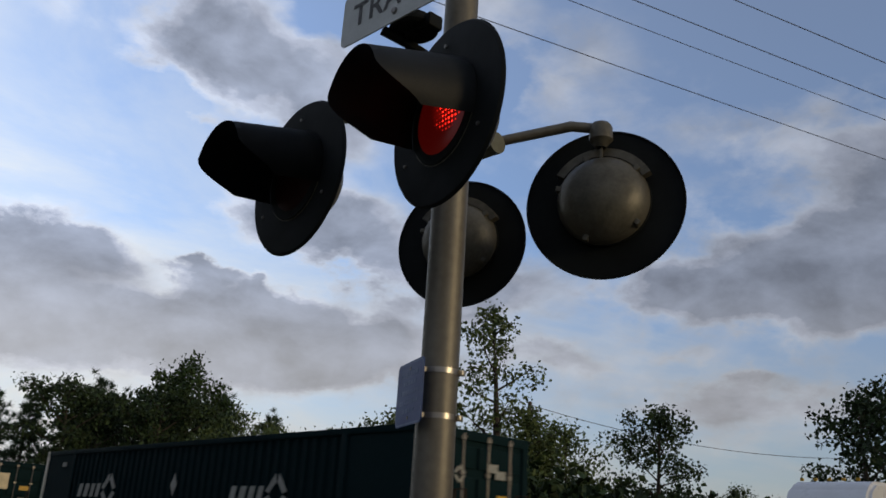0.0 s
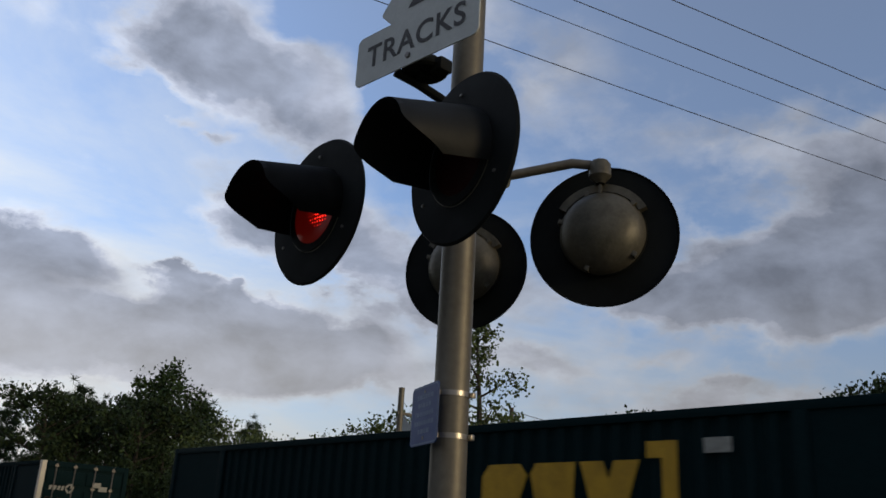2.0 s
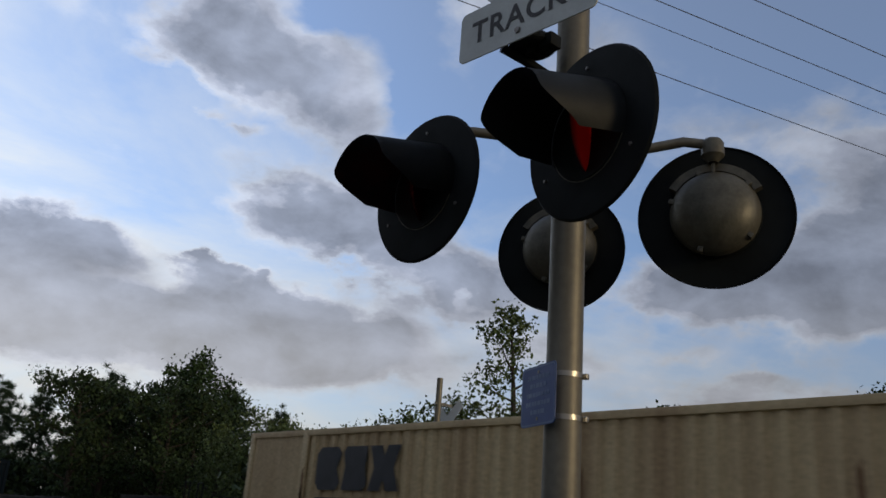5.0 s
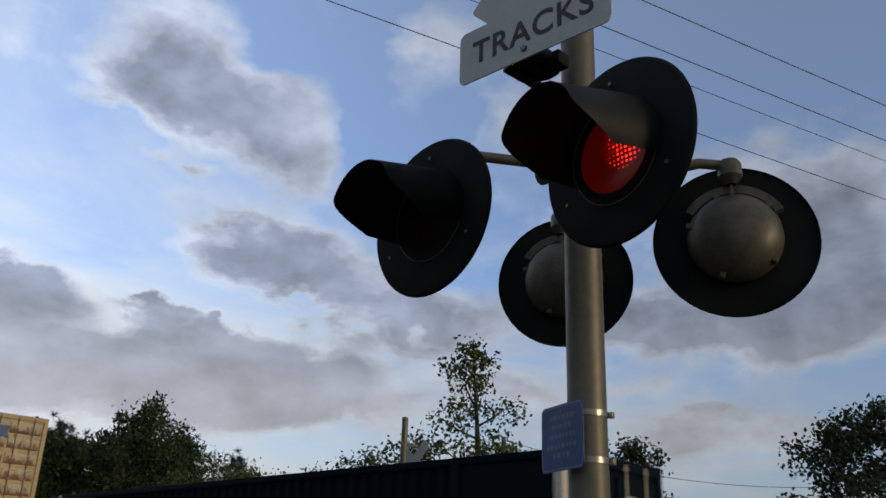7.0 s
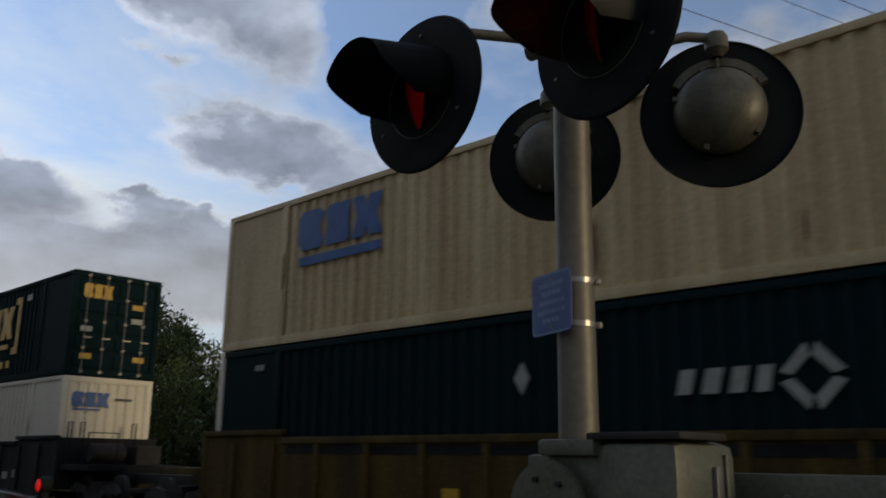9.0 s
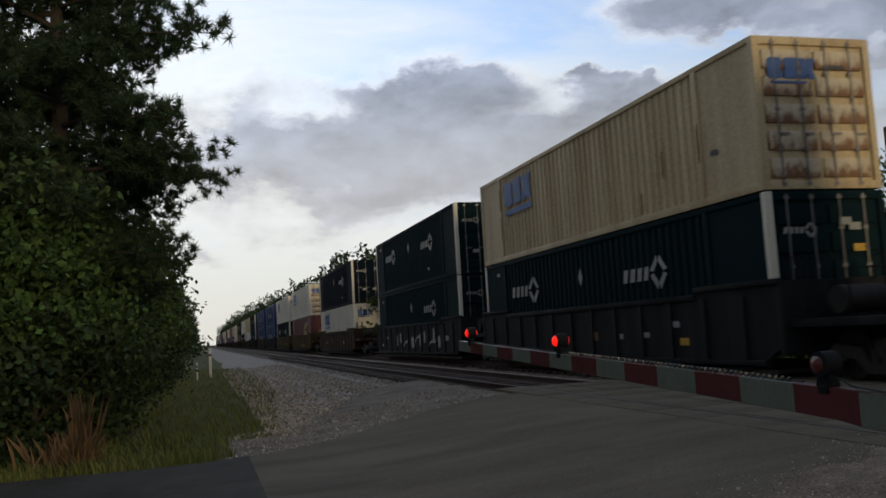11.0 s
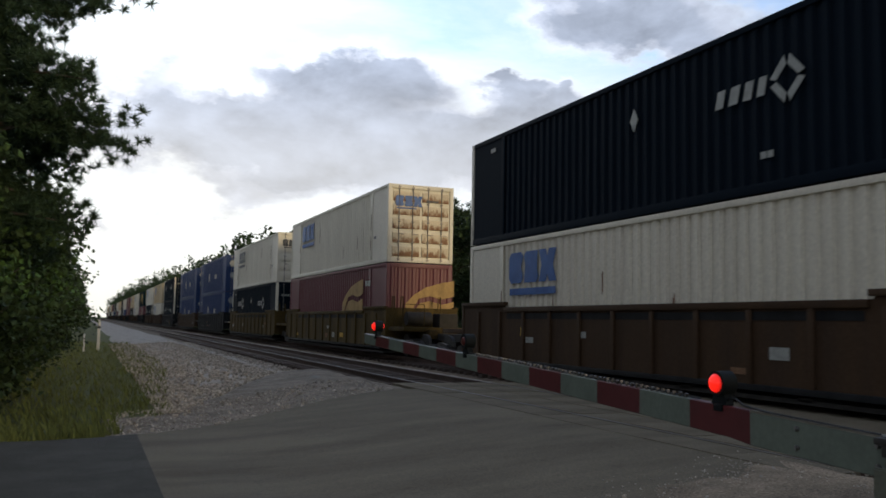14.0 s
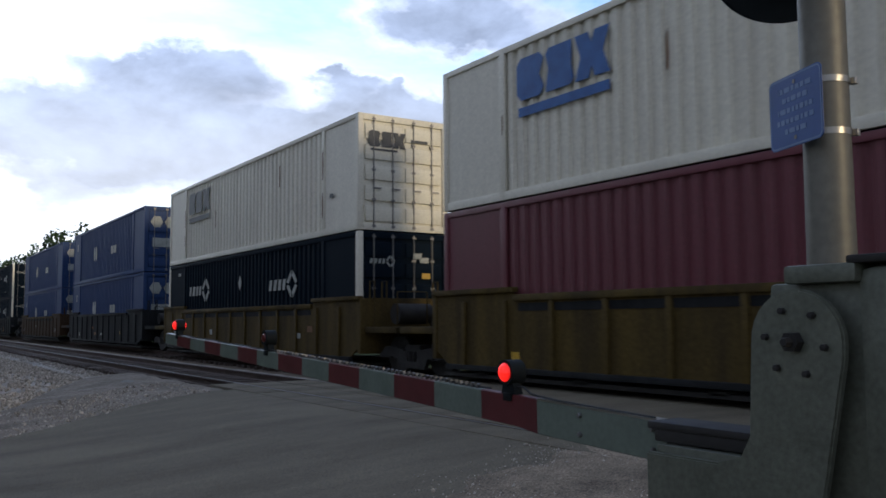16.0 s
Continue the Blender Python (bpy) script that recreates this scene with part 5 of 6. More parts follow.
def dress(ob, style, doors):
    rr = random.Random(int(ob.location.y * 10))
    if style in ("white", "cream"):
        ink = M["logoink"] if (260 < ob.location.y < 285 or 60 < ob.location.y < 80) else M["logoblue"]
        paint(ob, "triple", ink, "s", 2.50, 1.76, 0.78, 1.12)
        paint(ob, "bar", ink, "s", 2.54, 1.44, 0.95, 0.96)
        paint(ob, "triple", ink, "e", 0.28, 2.08, 0.40, 0.95)
        paint(ob, "bar", ink, "e", 0.34, 1.98, 0.28, 1.05)
        paint(ob, "patch", M["logoink"], "s", CL - 1.6, 0.95, 0.10, 2.2)
        paint(ob, "patch", M["logoink"], "e", 1.50, 2.28, 0.07, 7)
        for k in range(6):
            paint(ob, "stain", M["rust"], "s", rr.choice((2.02, CL - 2.05, rr.uniform(3, CL - 3), rr.uniform(6, CL - 3))), rr.uniform(0.2, 1.7), rr.uniform(0.3, 0.9), 0.09)
    elif style in ("navy", "pine"):
        bare = 53 < ob.location.y < 56 or 140 < ob.location.y < 142 or 229 < ob.location.y < 230 or (204 < ob.location.y < 206 and ob.location.z < 2)
        if not bare:
            paint(ob, "diamond", M["logowhite"], "s", 2.7, 1.50, 0.66, 1.05)
        paint(ob, "strokes", M["logowhite"], "s", 1.3, 2.45, 0.16, 0.8)
        paint(ob, "rhomb", M["logowhite"], "s", 7.9, 1.70, 0.48)
        paint(ob, "diamond", M["logowhite"], "s", 10.5, 1.45, 0.62, 1.0)
        paint(ob, "strokes", M["logowhite"], "s", CL - 4.6, 0.55, 0.16, 0.8)
        paint(ob, "diamond", M["logowhite"], "e", 0.30, 2.05, 0.24, 0.9)
        for u, v, k in ((1.55, 2.25, M["logowhite"]), (1.75, 2.15, M["logowhite"]), (1.80, 1.75, M["logoyellow"]), (0.70, 0.85, M["logowhite"]), (1.40, 0.85, M["logowhite"])):
            paint(ob, "patch", k, "e", u, v, 0.14, 1.8)
    elif style == "teal":
        paint(ob, "triple", M["logoyellow"], "s", 9.4, 1.30, 1.0, 0.97)
        paint(ob, "bar", M["logoyellow"], "s", 9.6, 0.98, 0.80, 1.1)
        paint(ob, "brackets", M["logoyellow"], "s", 8.6, 0.80, 1.72, 0.51)
        paint(ob, "strokes", M["logoyellow"], "s", 4.4, 1.35, 0.20, 6.0)
        for u in (8.9, 9.4, 11.4, 11.9):
            paint(ob, "patch", M["logoyellow"], "s", u, 0.40, 0.22, 1.2)
        paint(ob, "patch", M["logowhite"], "s", 13.0, 2.35, 0.18, 2.0)
        if ob.location.y < 60:
            paint(ob, "patch", M["logocream"], "e", 0.25, 1.95, 0.55, 2.0)
        else:
            paint(ob, "triple", M["logoyellow"], "e", 0.30, 2.15, 0.40, 0.75)
        for u, v, k in ((1.75, 1.55, M["logowhite"]), (1.75, 1.95, M["logoyellow"]), (0.3, 1.2, M["logowhite"]), (0.35, 0.45, M["logoyellow"]), (1.9, 0.45, M["logoyellow"])):
            paint(ob, "patch", k, "e", u, v, 0.15, 2.2)
    elif style == "blue":
        paint(ob, "strokes", M["logowhite"], "s", CL - 6.4, 1.2, 0.55, 0.9)
        paint(ob, "hexes", M["logowhite"], "s", CL - 10.5, 1.0, 0.9, 0.8)
        paint(ob, "hexes", M["logowhite"], "e", 0.25, 1.9, 0.62, 1.6)
        paint(ob, "patch", M["logowhite"], "e", 0.35, 1.1, 0.4, 2.0)
        paint(ob, "patch", M["logowhite"], "s", 1.2, 1.9, 0.4, 0.5)
    elif style == "maroon":
        paint(ob, "shell", M["leafyellow"], "s", 10.4, 0.85, 1.55, 0.94)
        paint(ob, "shell", M["leafyellow"], "e", 0.75, 0.75, 1.55, 0.62)
        paint(ob, "strokes", M["logowhite"], "s", CL - 2.6, 2.1, 0.30, 1.0)


def truck_meshes():
    out = {}
    bm = bms()
    for s in (-1, 1):
        prism(bm, [(-1.35, 0.42), (-1.05, 0.62), (-0.45, 0.55), (-0.30, 0.30), (0.30, 0.30), (0.45, 0.55), (1.05, 0.62), (1.35, 0.42), (1.30, 0.34), (0.95, 0.42), (0.55, 0.36), (0.42, 0.14), (-0.42, 0.14), (-0.55, 0.36), (-0.95, 0.42), (-1.30, 0.34)], "x", s * 0.98 - 0.06, s * 0.98 + 0.06)
        for k in range(3):
            tube(bm, [(s * 0.98, -0.20 + 0.2 * k, 0.28), (s * 0.98, -0.20 + 0.2 * k, 0.52)], [0.07, 0.07], 10)
    box(bm, -1.0, 1.0, -0.22, 0.22, 0.42, 0.66)
    out["frame"] = mesh_of("bogie_frame", bm, M["truck"])
    bm = bms()
    for s in (-0.755, 0.755):
        lathe(bm, [(s - 0.07, 0.10), (s - 0.065, 0.40), (s - 0.05, 0.42), (s + 0.06, 0.41), (s + 0.065, 0.10)], 28, "x")
        for a in range(0, 360, 60):
            box(bm, s - 0.075, s - 0.06, 0.25 * math.cos(radians(a)) - 0.03, 0.25 * math.cos(radians(a)) + 0.03, 0.25 * math.sin(radians(a)) - 0.03, 0.25 * math.sin(radians(a)) + 0.03)
    lathe(bm, [(-1.02, 0.09), (1.02, 0.09)], 12, "x")
    out["wheelset"] = mesh_of("wheelset", bm, M["truck"])
    return out


def well_meshes(m, top):
    out = {}
    L = CL + 0.5
    bm = bms()
    # side sheet with a top chord and ribs, bowed down between the ends
    prism(bm, [(0, 0.62), (0, 1.72), (2.6, 1.72), (2.75, 1.56), (L - 2.75, 1.56), (L - 2.6, 1.72), (L, 1.72), (L, 0.62), (L - 0.6, 0.28), (0.6, 0.28)], "x", 0.02, 0.06)
    out["side"] = mesh_of("side_wall", bm, m, 0)
    bm = bms()
    box(bm, -0.04, 0.10, 2.7, L - 2.7, 1.54, 1.66, 0.015)
    for y0, y1 in ((0, 2.7), (L - 2.7, L)):
        box(bm, -0.04, 0.10, y0, y1, 1.70, 1.80, 0.015)
    out["chord"] = mesh_of("chord", bm, top)
    # bottom chord is near black on every wagon: the shadow underneath, put into its colour
    bm = bms()
    box(bm, -0.04, 0.10, 0.5, L - 0.5, 0.24, 0.34, 0.015)
    out["low_chord"] = mesh_of("bottom_chord", bm, W_DARK)
    # a flat dark strip stands for the shade inside slots below the chord
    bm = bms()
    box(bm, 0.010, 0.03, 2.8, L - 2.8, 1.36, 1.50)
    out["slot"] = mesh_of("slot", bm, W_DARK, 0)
    bm = bms()
    box(bm, -0.03, 0.02, -0.06, 0.06, 0.30, 1.55, 0.008)
    out["rib"] = mesh_of("rib", bm, m)
    # the floor's dark colour carries on that shadow below the well
    bm = bms()
    box(bm, 0.05, 2.75, 0.3, L - 0.3, 0.10, 0.17)
    for k in range(6):
        box(bm, 0.05, 2.75, 1 + 2.8 * k, 1.3 + 2.8 * k, 0.14, 0.20)
    out["floor"] = mesh_of("floor", bm, M["truck"], 0)
    bm = bms()
    # end deck over the bogie, with bulkhead, steps, brake gear and handrails
    box(bm, 0.10, 2.70, -1.75, -0.07, 0.92, 1.06, 0.01)
    out["deck"] = mesh_of("end_deck", bm, m)
    bm = bms()
    box(bm, 0.0, 2.80, -0.06, 0.10, 0.42, 1.75, 0.02)
    out["bulkhead"] = mesh_of("end_bulkhead", bm, m)
    bm = bms()
    box(bm, 0.95, 1.85, -2.0, 0.1, 0.68, 0.98, 0.02)
    out["sill"] = mesh_of("draft_sill", bm, m)
    bm = bms()
    tube(bm, [(0, -0.35, 1.05), (0, -0.35, 2.15), (0, -0.12, 2.15), (0, -0.12, 1.70)], [0.022] * 4, 6)
    out["grab"] = mesh_of("grab_iron", bm, m)
    bm = bms()
    tube(bm, [(0.12, -1.6, 1.0), (0.12, -1.6, 1.85), (0.9, -1.6, 1.85), (0.9, -1.6, 1.0)], [0.02] * 4, 6)
    out["rail"] = mesh_of("handrail", bm, m)
    bm = bms()
    lathe(bm, [(0.0, 0.24), (0.9, 0.24), (0.96, 0.15), (1.0, 0.0)], 20, "x", (0.5, -0.85, 1.36))
    out["tank"] = mesh_of("brake_reservoir", bm, M["truck"])
    bm = bms()
    box(bm, 1.6, 2.3, -1.3, -0.6, 1.05, 1.55, 0.03)
    out["valve"] = mesh_of("valve_box", bm, M["truck"])
    return out


def well_car(style, s, gap, label):
    m, top = {"brown": (W_BROWN, W_BROWN), "yellow": (W_BROWN, W_YELLOW), "ochre": (W_YELLOW, W_YELLOW), "dark": (W_DARK, W_DARK)}[style]
    me = shared(("well", style), lambda: well_meshes(m, top))
    tk = shared("truck", truck_meshes)
    z0, x0 = RAIL_Z, TRACK_2 - 1.40
    L = CL + 0.5
    ob = thing("well_car", (x0, s - 0.25, z0), label, "railway wagon", "wagons of the train")
    part("side_wall", me["side"], None, ob), part("side_wall", me["side"], None, ob, at=pose(2.80, L, 0, 0, 0, 180))
    part("chord", me["chord"], None, ob), part("chord", me["chord"], None, ob, at=pose(2.80, L, 0, 0, 0, 180))
    part("slot", me["slot"], None, ob, "dark strip standing for the shade in slots under the top edge")
    part("bottom_chord", me["low_chord"], None, ob), part("bottom_chord", me["low_chord"], None, ob, at=pose(2.80, L, 0, 0, 0, 180))
    for k in range(12):
        part("rib", me["rib"], None, ob, at=(0.0, 1.1 + k * (L - 2.2) / 11, 0))
    part("floor", me["floor"], None, ob)
    for e, mt in ((0, pose(0, 0, 0)), (1, pose(2.80, L, 0, 0, 0, 180))):
        part("end_deck", me["deck"], None, ob, at=mt), part("end_bulkhead", me["bulkhead"], None, ob, at=mt), part("draft_sill", me["sill"], None, ob, at=mt)
        if e == 0:
            part("handrail", me["rail"], None, ob, at=mt)
            for xg in (0.22, 0.55, 2.0):
                part("grab_iron", me["grab"], None, ob, at=(xg, 0, 0))
            part("brake_reservoir", me["tank"], None, ob, at=mt), part("valve_box", me["valve"], None, ob, at=mt)
    for yy in ((-gap / 2 if gap < 5 else -1.6), *(() if gap < 5 else (L + 1.6,))):
        t = part("bogie", tk["frame"], None, ob, at=(1.40, yy, 0))
        for d in (-0.89, 0.89):
            part("wheelset", tk["wheelset"], None, t, at=(0, d, 0.42))
    if gap >= 5:
        bm = bms()
        box(bm, 1.25, 1.55, -gap + 2.2, -1.9, 0.62, 0.86, 0.02)
        part("coupler", bm, M["truck"], ob)
    rr = random.Random(int(s))
    for k in range(5):
        mk = rr.choice((M["logoyellow"], M["logowhite"], M["rust"], M["logowhite"]))
        mesh = marks("patch", mk)[0]
        part("painted_mark", mesh, None, ob, at=Matrix.Translation((0.012, rr.uniform(0.8, L - 0.8), rr.uniform(0.45, 1.0))) @ Matrix.Diagonal((1, rr.uniform(0.12, 0.5), rr.uniform(0.10, 0.22), 1)))
    if style == "dark" and 203 < s < 222:      # sprayed scrawl
        for k in range(11):
            mesh = marks(("hexes", "stain", "shell")[k % 3], M["graffiti"])[0]
            part("painted_mark", mesh, None, ob, at=Matrix.Translation((0.010, L - 5.0 - k * 0.82, 0.50 + 0.22 * (k % 2))) @ Matrix.Diagonal((1, -0.62 + 0.1 * (k % 4), 0.72 - 0.16 * (k % 3), 1)))
    MOVERS.append((ob, ob.matrix_basis.copy()))
    return ob


L_W, L_C = "weathered off-white corrugated container with blue block lettering", "rust-streaked cream corrugated container with blue block lettering"
L_N, L_T = "dark navy corrugated container with small white marks", "dark teal container with large yellow marks"
L_B, L_M = "blue corrugated container with white marks", "maroon container with a yellow leaf-shaped mark"
LAB = {"pine": "dark green corrugated container with small white marks", "white": L_W, "cream": L_C, "navy": L_N, "teal": L_T, "blue": L_B, "maroon": L_M}
# along the train at zero seconds: start, lower box, upper box, wagon colour, gap ahead of it
CONSIST = [
    (-41.5, "navy", None, "brown", 7.6), (-17.0, "navy", None, "brown", 7.6),
    (7.2, "pine", None, "brown", 7.6), (30.6, "teal", None, "dark", 7.2), (54.4, "pine", None, "brown", 7.6), (77.4, "cream", None, "brown", 6.6),
    (96.8, None, None, "dark", 3.2), (116.9, "navy", None, "dark", 3.9), (141.3, "pine", "cream", "ochre", 7.0), (165.2, "white", "teal", "dark", 7.8),
    (185.4, "pine", "cream", "dark", 3.8), (205.0, "pine", "pine", "dark", 3.8), (229.7, "white", "navy", "brown", 7.7), (253.4, "maroon", "white", "ochre", 7.9),
    (273.4, "navy", "white", "ochre", 3.8), (293.6, "blue", "blue", "dark", 4.0), (313.6, "blue", "blue", "yellow", 3.8),
    (337.4, "navy", "navy", "dark", 7.6), (357.4, "white", "cream", "brown", 3.8), (377.4, "navy", "white", "brown", 3.8), (401.2, "maroon", "teal", "dark", 7.6),
    (421.2, "white", "white", "brown", 3.8), (441.2, "navy", "cream", "yellow", 3.8), (465.0, "maroon", "maroon", "dark", 7.6), (485.0, "blue", "white", "brown", 3.8),
    (505.0, "navy", "navy", "dark", 3.8), (528.8, "white", "cream", "brown", 7.6), (548.8, "maroon", "white", "dark", 3.8), (568.8, "navy", "navy", "brown", 3.8),
    (592.6, "blue", "navy", "dark", 7.6), (612.6, "white", "maroon", "brown", 3.8), (632.6, "navy", "cream", "brown", 3.8), (656.4, "teal", "white", "dark", 7.6),
    (676.4, "white", "navy", "brown", 3.8), (700.2, "maroon", "cream", "dark", 7.6), (720.2, "navy", "white", "brown", 3.8)]


def build_train():
    for s, low, high, well, gap in CONSIST:
        s -= 0.3
        well_car(well, s, gap, {"brown": "low brown steel well wagon carrying containers", "yellow": "brown well wagon with a yellow top edge", "ochre": "dirty yellow steel well wagon carrying containers", "dark": "grimy dark steel well wagon with sprayed marks"}[well])
        black = 76 < s < 78
        if low:
            container(low, s, Z_LOW if high else Z_LOW - 0.24, (LAB[low].replace("blue", "black") if black else LAB[low]) + ", in the well", doors=low not in ("maroon", "white"), detail=s < 480)
        if high:
            container(high, s, Z_MID, (LAB[high].replace("blue", "black") if 272 < s < 274 else LAB[high]) + ", stacked on another", detail=s < 480)


# ---- trees ----
def grow(rng, h, r, kind):
    """Trunk and limb tubes, and the places of the leaf clusters."""
    bm = bms()
    clusters = []
    lean = rng.normal(0, 0.03, 2)
    spine = [Vector((lean[0] * h * u * u + 0.08 * math.sin(3 * u + rng.random()), lean[1] * h * u * u, h * u)) for u in np.linspace(0, 1, 9)]
    r0 = (0.011 if kind == "pine" else 0.020) * h + 0.03
    tube(bm, spine, [r0 * (1.25 - 1.2 * u) if u < 1 else r0 * 0.05 for u in np.linspace(0, 1, 9)], 8)
    n = {"pine": 62, "broad": 22, "young": 16, "shrub": 12}[kind]
    lo = {"pine": 0.20, "broad": 0.22, "young": 0.25, "shrub": 0.05}[kind]
    for k in range(n):
        u = lo + (0.97 - lo) * (k + rng.random()) / n
        i = min(int(u * 8), 7)
        p = spine[i].lerp(spine[i + 1], u * 8 - i)
        a = k * 2.4 + rng.uniform(-0.5, 0.5)
        shape = (1 - u) ** 0.6 * 1.15 if kind == "pine" else math.sin(math.pi * min(max((u - lo) / (1 - lo), 0.06), 0.97)) ** 0.55
        L = r * shape * rng.uniform(0.55, 1.15) + 0.25
        rise = rng.uniform(-0.05, 0.35) if kind == "pine" else rng.uniform(0.2, 0.9)
        pts = []
        for q in np.linspace(0, 1, 5):
            pts.append(p + Vector((math.cos(a + 0.3 * q) * L * q, math.sin(a + 0.3 * q) * L * q, L * rise * q - (0.10 * L * q * q if kind == "pine" else -0.1 * L * q * q))))
        tube(bm, pts, [max(r0 * 0.38 * (1 - u * 0.6) * (1 - 0.85 * q), 0.006) for q in np.linspace(0, 1, 5)], 5)
        m = max(2, int(L * (5.0 if kind == "pine" else 3.6)))
        for j in range(m):
            q = 0.30 + 0.72 * (j + rng.random()) / m
            i2 = min(int(q * 4), 3)
            c = pts[i2].lerp(pts[i2 + 1], min(q * 4 - i2, 1.1))
            off = Vector(rng.normal(0, 1, 3)) * (0.20 * L * 0.6 + 0.10)
            off.z *= 0.55
            if rng.random() < 0.3:
                tube(bm, [c, c + off], [0.010, 0.004], 3)
            clusters.append(c + off)
    if kind != "pine":
        clusters += [spine[-1] + Vector(rng.normal(0, 0.16, 3)) for _ in range(6)]
    else:
        clusters += [spine[-1] + Vector((0, 0, -0.2 * k)) for k in range(4)]
    return bm, clusters


def leaves(rng, clusters, per, spread, size, kind):
    c = np.repeat(np.array([tuple(v) for v in clusters]), per, axis=0)
    n = len(c)
    if kind == "pine":
        # needle tufts: slim blades that fan out of each tuft's core
        fan = 48
        tufts = np.repeat(np.array([tuple(v) for v in clusters]), max(per // fan, 1), axis=0)
        tufts = tufts + rng.normal(0, spread, tufts.shape) * (1, 1, 0.6)
        core = np.repeat(tufts, fan, axis=0)
        n = len(core)
        d = rng.normal(0, 1, (n, 3)) + (0, 0, 0.45)
        d /= np.linalg.norm(d, axis=1)[:, None]
        L = size * rng.uniform(0.7, 1.2, (n, 1))
        side = np.cross(d, rng.normal(0, 1, (n, 3)))
        side /= np.linalg.norm(side, axis=1)[:, None]
        w = 0.003 + size * 0.042
        v = np.stack([core + side * w, core + d * L, core - side * w], 1).reshape(-1, 3)
        return v, np.arange(n * 3).reshape(-1, 3)
    else:
        pos = c + rng.normal(0, spread, (n, 3)) * (1, 1, 0.75)
        d = rng.normal(0, 1, (n, 3)) + (0, 0, -0.25)
        d /= np.linalg.norm(d, axis=1)[:, None]
        s = np.cross(d, rng.normal(0, 1, (n, 3)))
        s /= np.linalg.norm(s, axis=1)[:, None]
        L = size * rng.uniform(0.6, 1.3, (n, 1))
        up = np.cross(d, s)
        v = np.stack([pos, pos + d * L * 0.5 + s * L * 0.33 + up * L * 0.08, pos + d * L, pos + d * L * 0.5 - s * L * 0.33 + up * L * 0.08], 1)
    verts = v.reshape(-1, 3)
    q = np.arange(n)[:, None] * 4
    tris = np.concatenate([q + (0, 1, 2), q + (0, 2, 3)]).astype(int)
    return verts, tris


def tree_thing(name, kind, seed, h, r, per, spread, size, leafm, at, label, group=""):
    rng = np.random.default_rng(seed)
    ob = thing(name, at, label, "tree" if kind != "shrub" else "shrub", group)
    bm, cl = grow(rng, h, r, kind)
    part("trunk", bm, M["bark"], ob)
    v, f = leaves(rng, cl, per, spread, size, kind)
    part("crown", raw_mesh("crown", v.tolist(), f.tolist(), leafm), None, ob)
    return ob


def build_trees():
    R = random.Random(4)
    # the stand at the near side of the line
    pine = tree_thing("pine_tree", "pine", 11, 15.5, 3.25, 576, 0.23, 0.19, M["needle"], pose(-5.1, 15.0, -0.1, 0, 0, 40), "tall pine with drooping dark green needle tufts", "pines by the crossing")
    pine2 = tree_thing("pine_tree", "pine", 12, 13.5, 2.3, 144, 0.18, 0.20, M["needle"], pose(-7.9, 13.6, -0.1, 0, 0, 100), "dark pine with bare lower limbs", "pines by the crossing")
    pine3 = tree_thing("pine_tree", "pine", 13, 14.0, 2.6, 64, 0.22, 0.30, M["needle"], pose(-8.2, 21.5, -0.1, 0, 0, 60), "dark pine further along the line", "pines by the crossing")
    for k, (x, y, a) in enumerate(((-10.4, 18, 200), (-6.9, 27, 80), (-6.2, 33, 150), (-14, 24, 20), (-6.4, 45, 250), (-7.0, 58, 10), (-11.2, 13.6, 300))):
        copy_thing(pine3 if x < -6.25 or y > 25 else pine2, pose(x, y, -0.1, 0, 0, a))
    bl = tree_thing("broadleaf_tree", "broad", 21, 4.3, 1.7, 62, 0.24, 0.155, M["leaf"], pose(-7.0, 11.5, -0.1), "broadleaf tree with dense green foliage", "broadleaf trees by the crossing")
    bl2 = tree_thing("broadleaf_tree", "broad", 22, 3.3, 1.4, 62, 0.23, 0.14, M["leaf_bright"], pose(-6.1, 11.0, -0.1), "young broadleaf tree with fresh green leaves", "broadleaf trees by the crossing")
    for ob, x, y, a in ((bl, -8.6, 11.6, 70), (bl2, -7.7, 10.9, 130), (bl, -5.7, 13.5, 200), (bl2, -9.2, 10.8, 250), (bl, -10.3, 11.6, 10), (bl2, -5.3, 12.2, 30), (bl, -5.0, 18.5, 100), (bl, -5.0, 25, 220), (bl2, -4.7, 21.5, 10), (bl, -12, 11.5, 50), (bl2, -10.8, 10.8, 90), (bl, -5.3, 32, 160), (bl, -5.1, 41, 60), (bl, -5.6, 52, 20), (bl, -7.6, 15.6, 290)):
        copy_thing(ob, pose(x, y, -0.1, 0, 0, a))
    sh = tree_thing("shrub", "shrub", 31, 1.9, 1.1, 72, 0.22, 0.13, M["leaf_dark"], pose(-5.7, 10.6, -0.1), "dense dark green roadside shrub", "roadside shrubs")
    for k, (x, y) in enumerate(((-6.6, 10.2), (-7.6, 10.0), (-8.7, 9.9), (-9.9, 10.0), (-5.0, 11.4), (-4.6, 13.0), (-4.5, 15.5), (-4.4, 18.5), (-4.3, 22), (-4.1, 27), (-4.2, 33), (-4.0, 41), (-11.2, 9.9), (-12.6, 10.0), (-5.9, 12.4), (-4.9, 14.2))):
        copy_thing(sh, pose(x, y, -0.12, 0, 0, k * 67))
    # beyond the railway
    CAMX, CAMY = -2.3, -3.3
    far = lambda b, d: (CAMX + d * math.sin(radians(b)), CAMY + d * math.cos(radians(b)))
    y1 = tree_thing("broadleaf_tree", "young", 41, 8.7, 1.15, 56, 0.22, 0.15, M["leaf_olive"], pose(*far(47.6, 28), 0), "slender open-crowned tree beyond the railway", "trees beyond the railway")
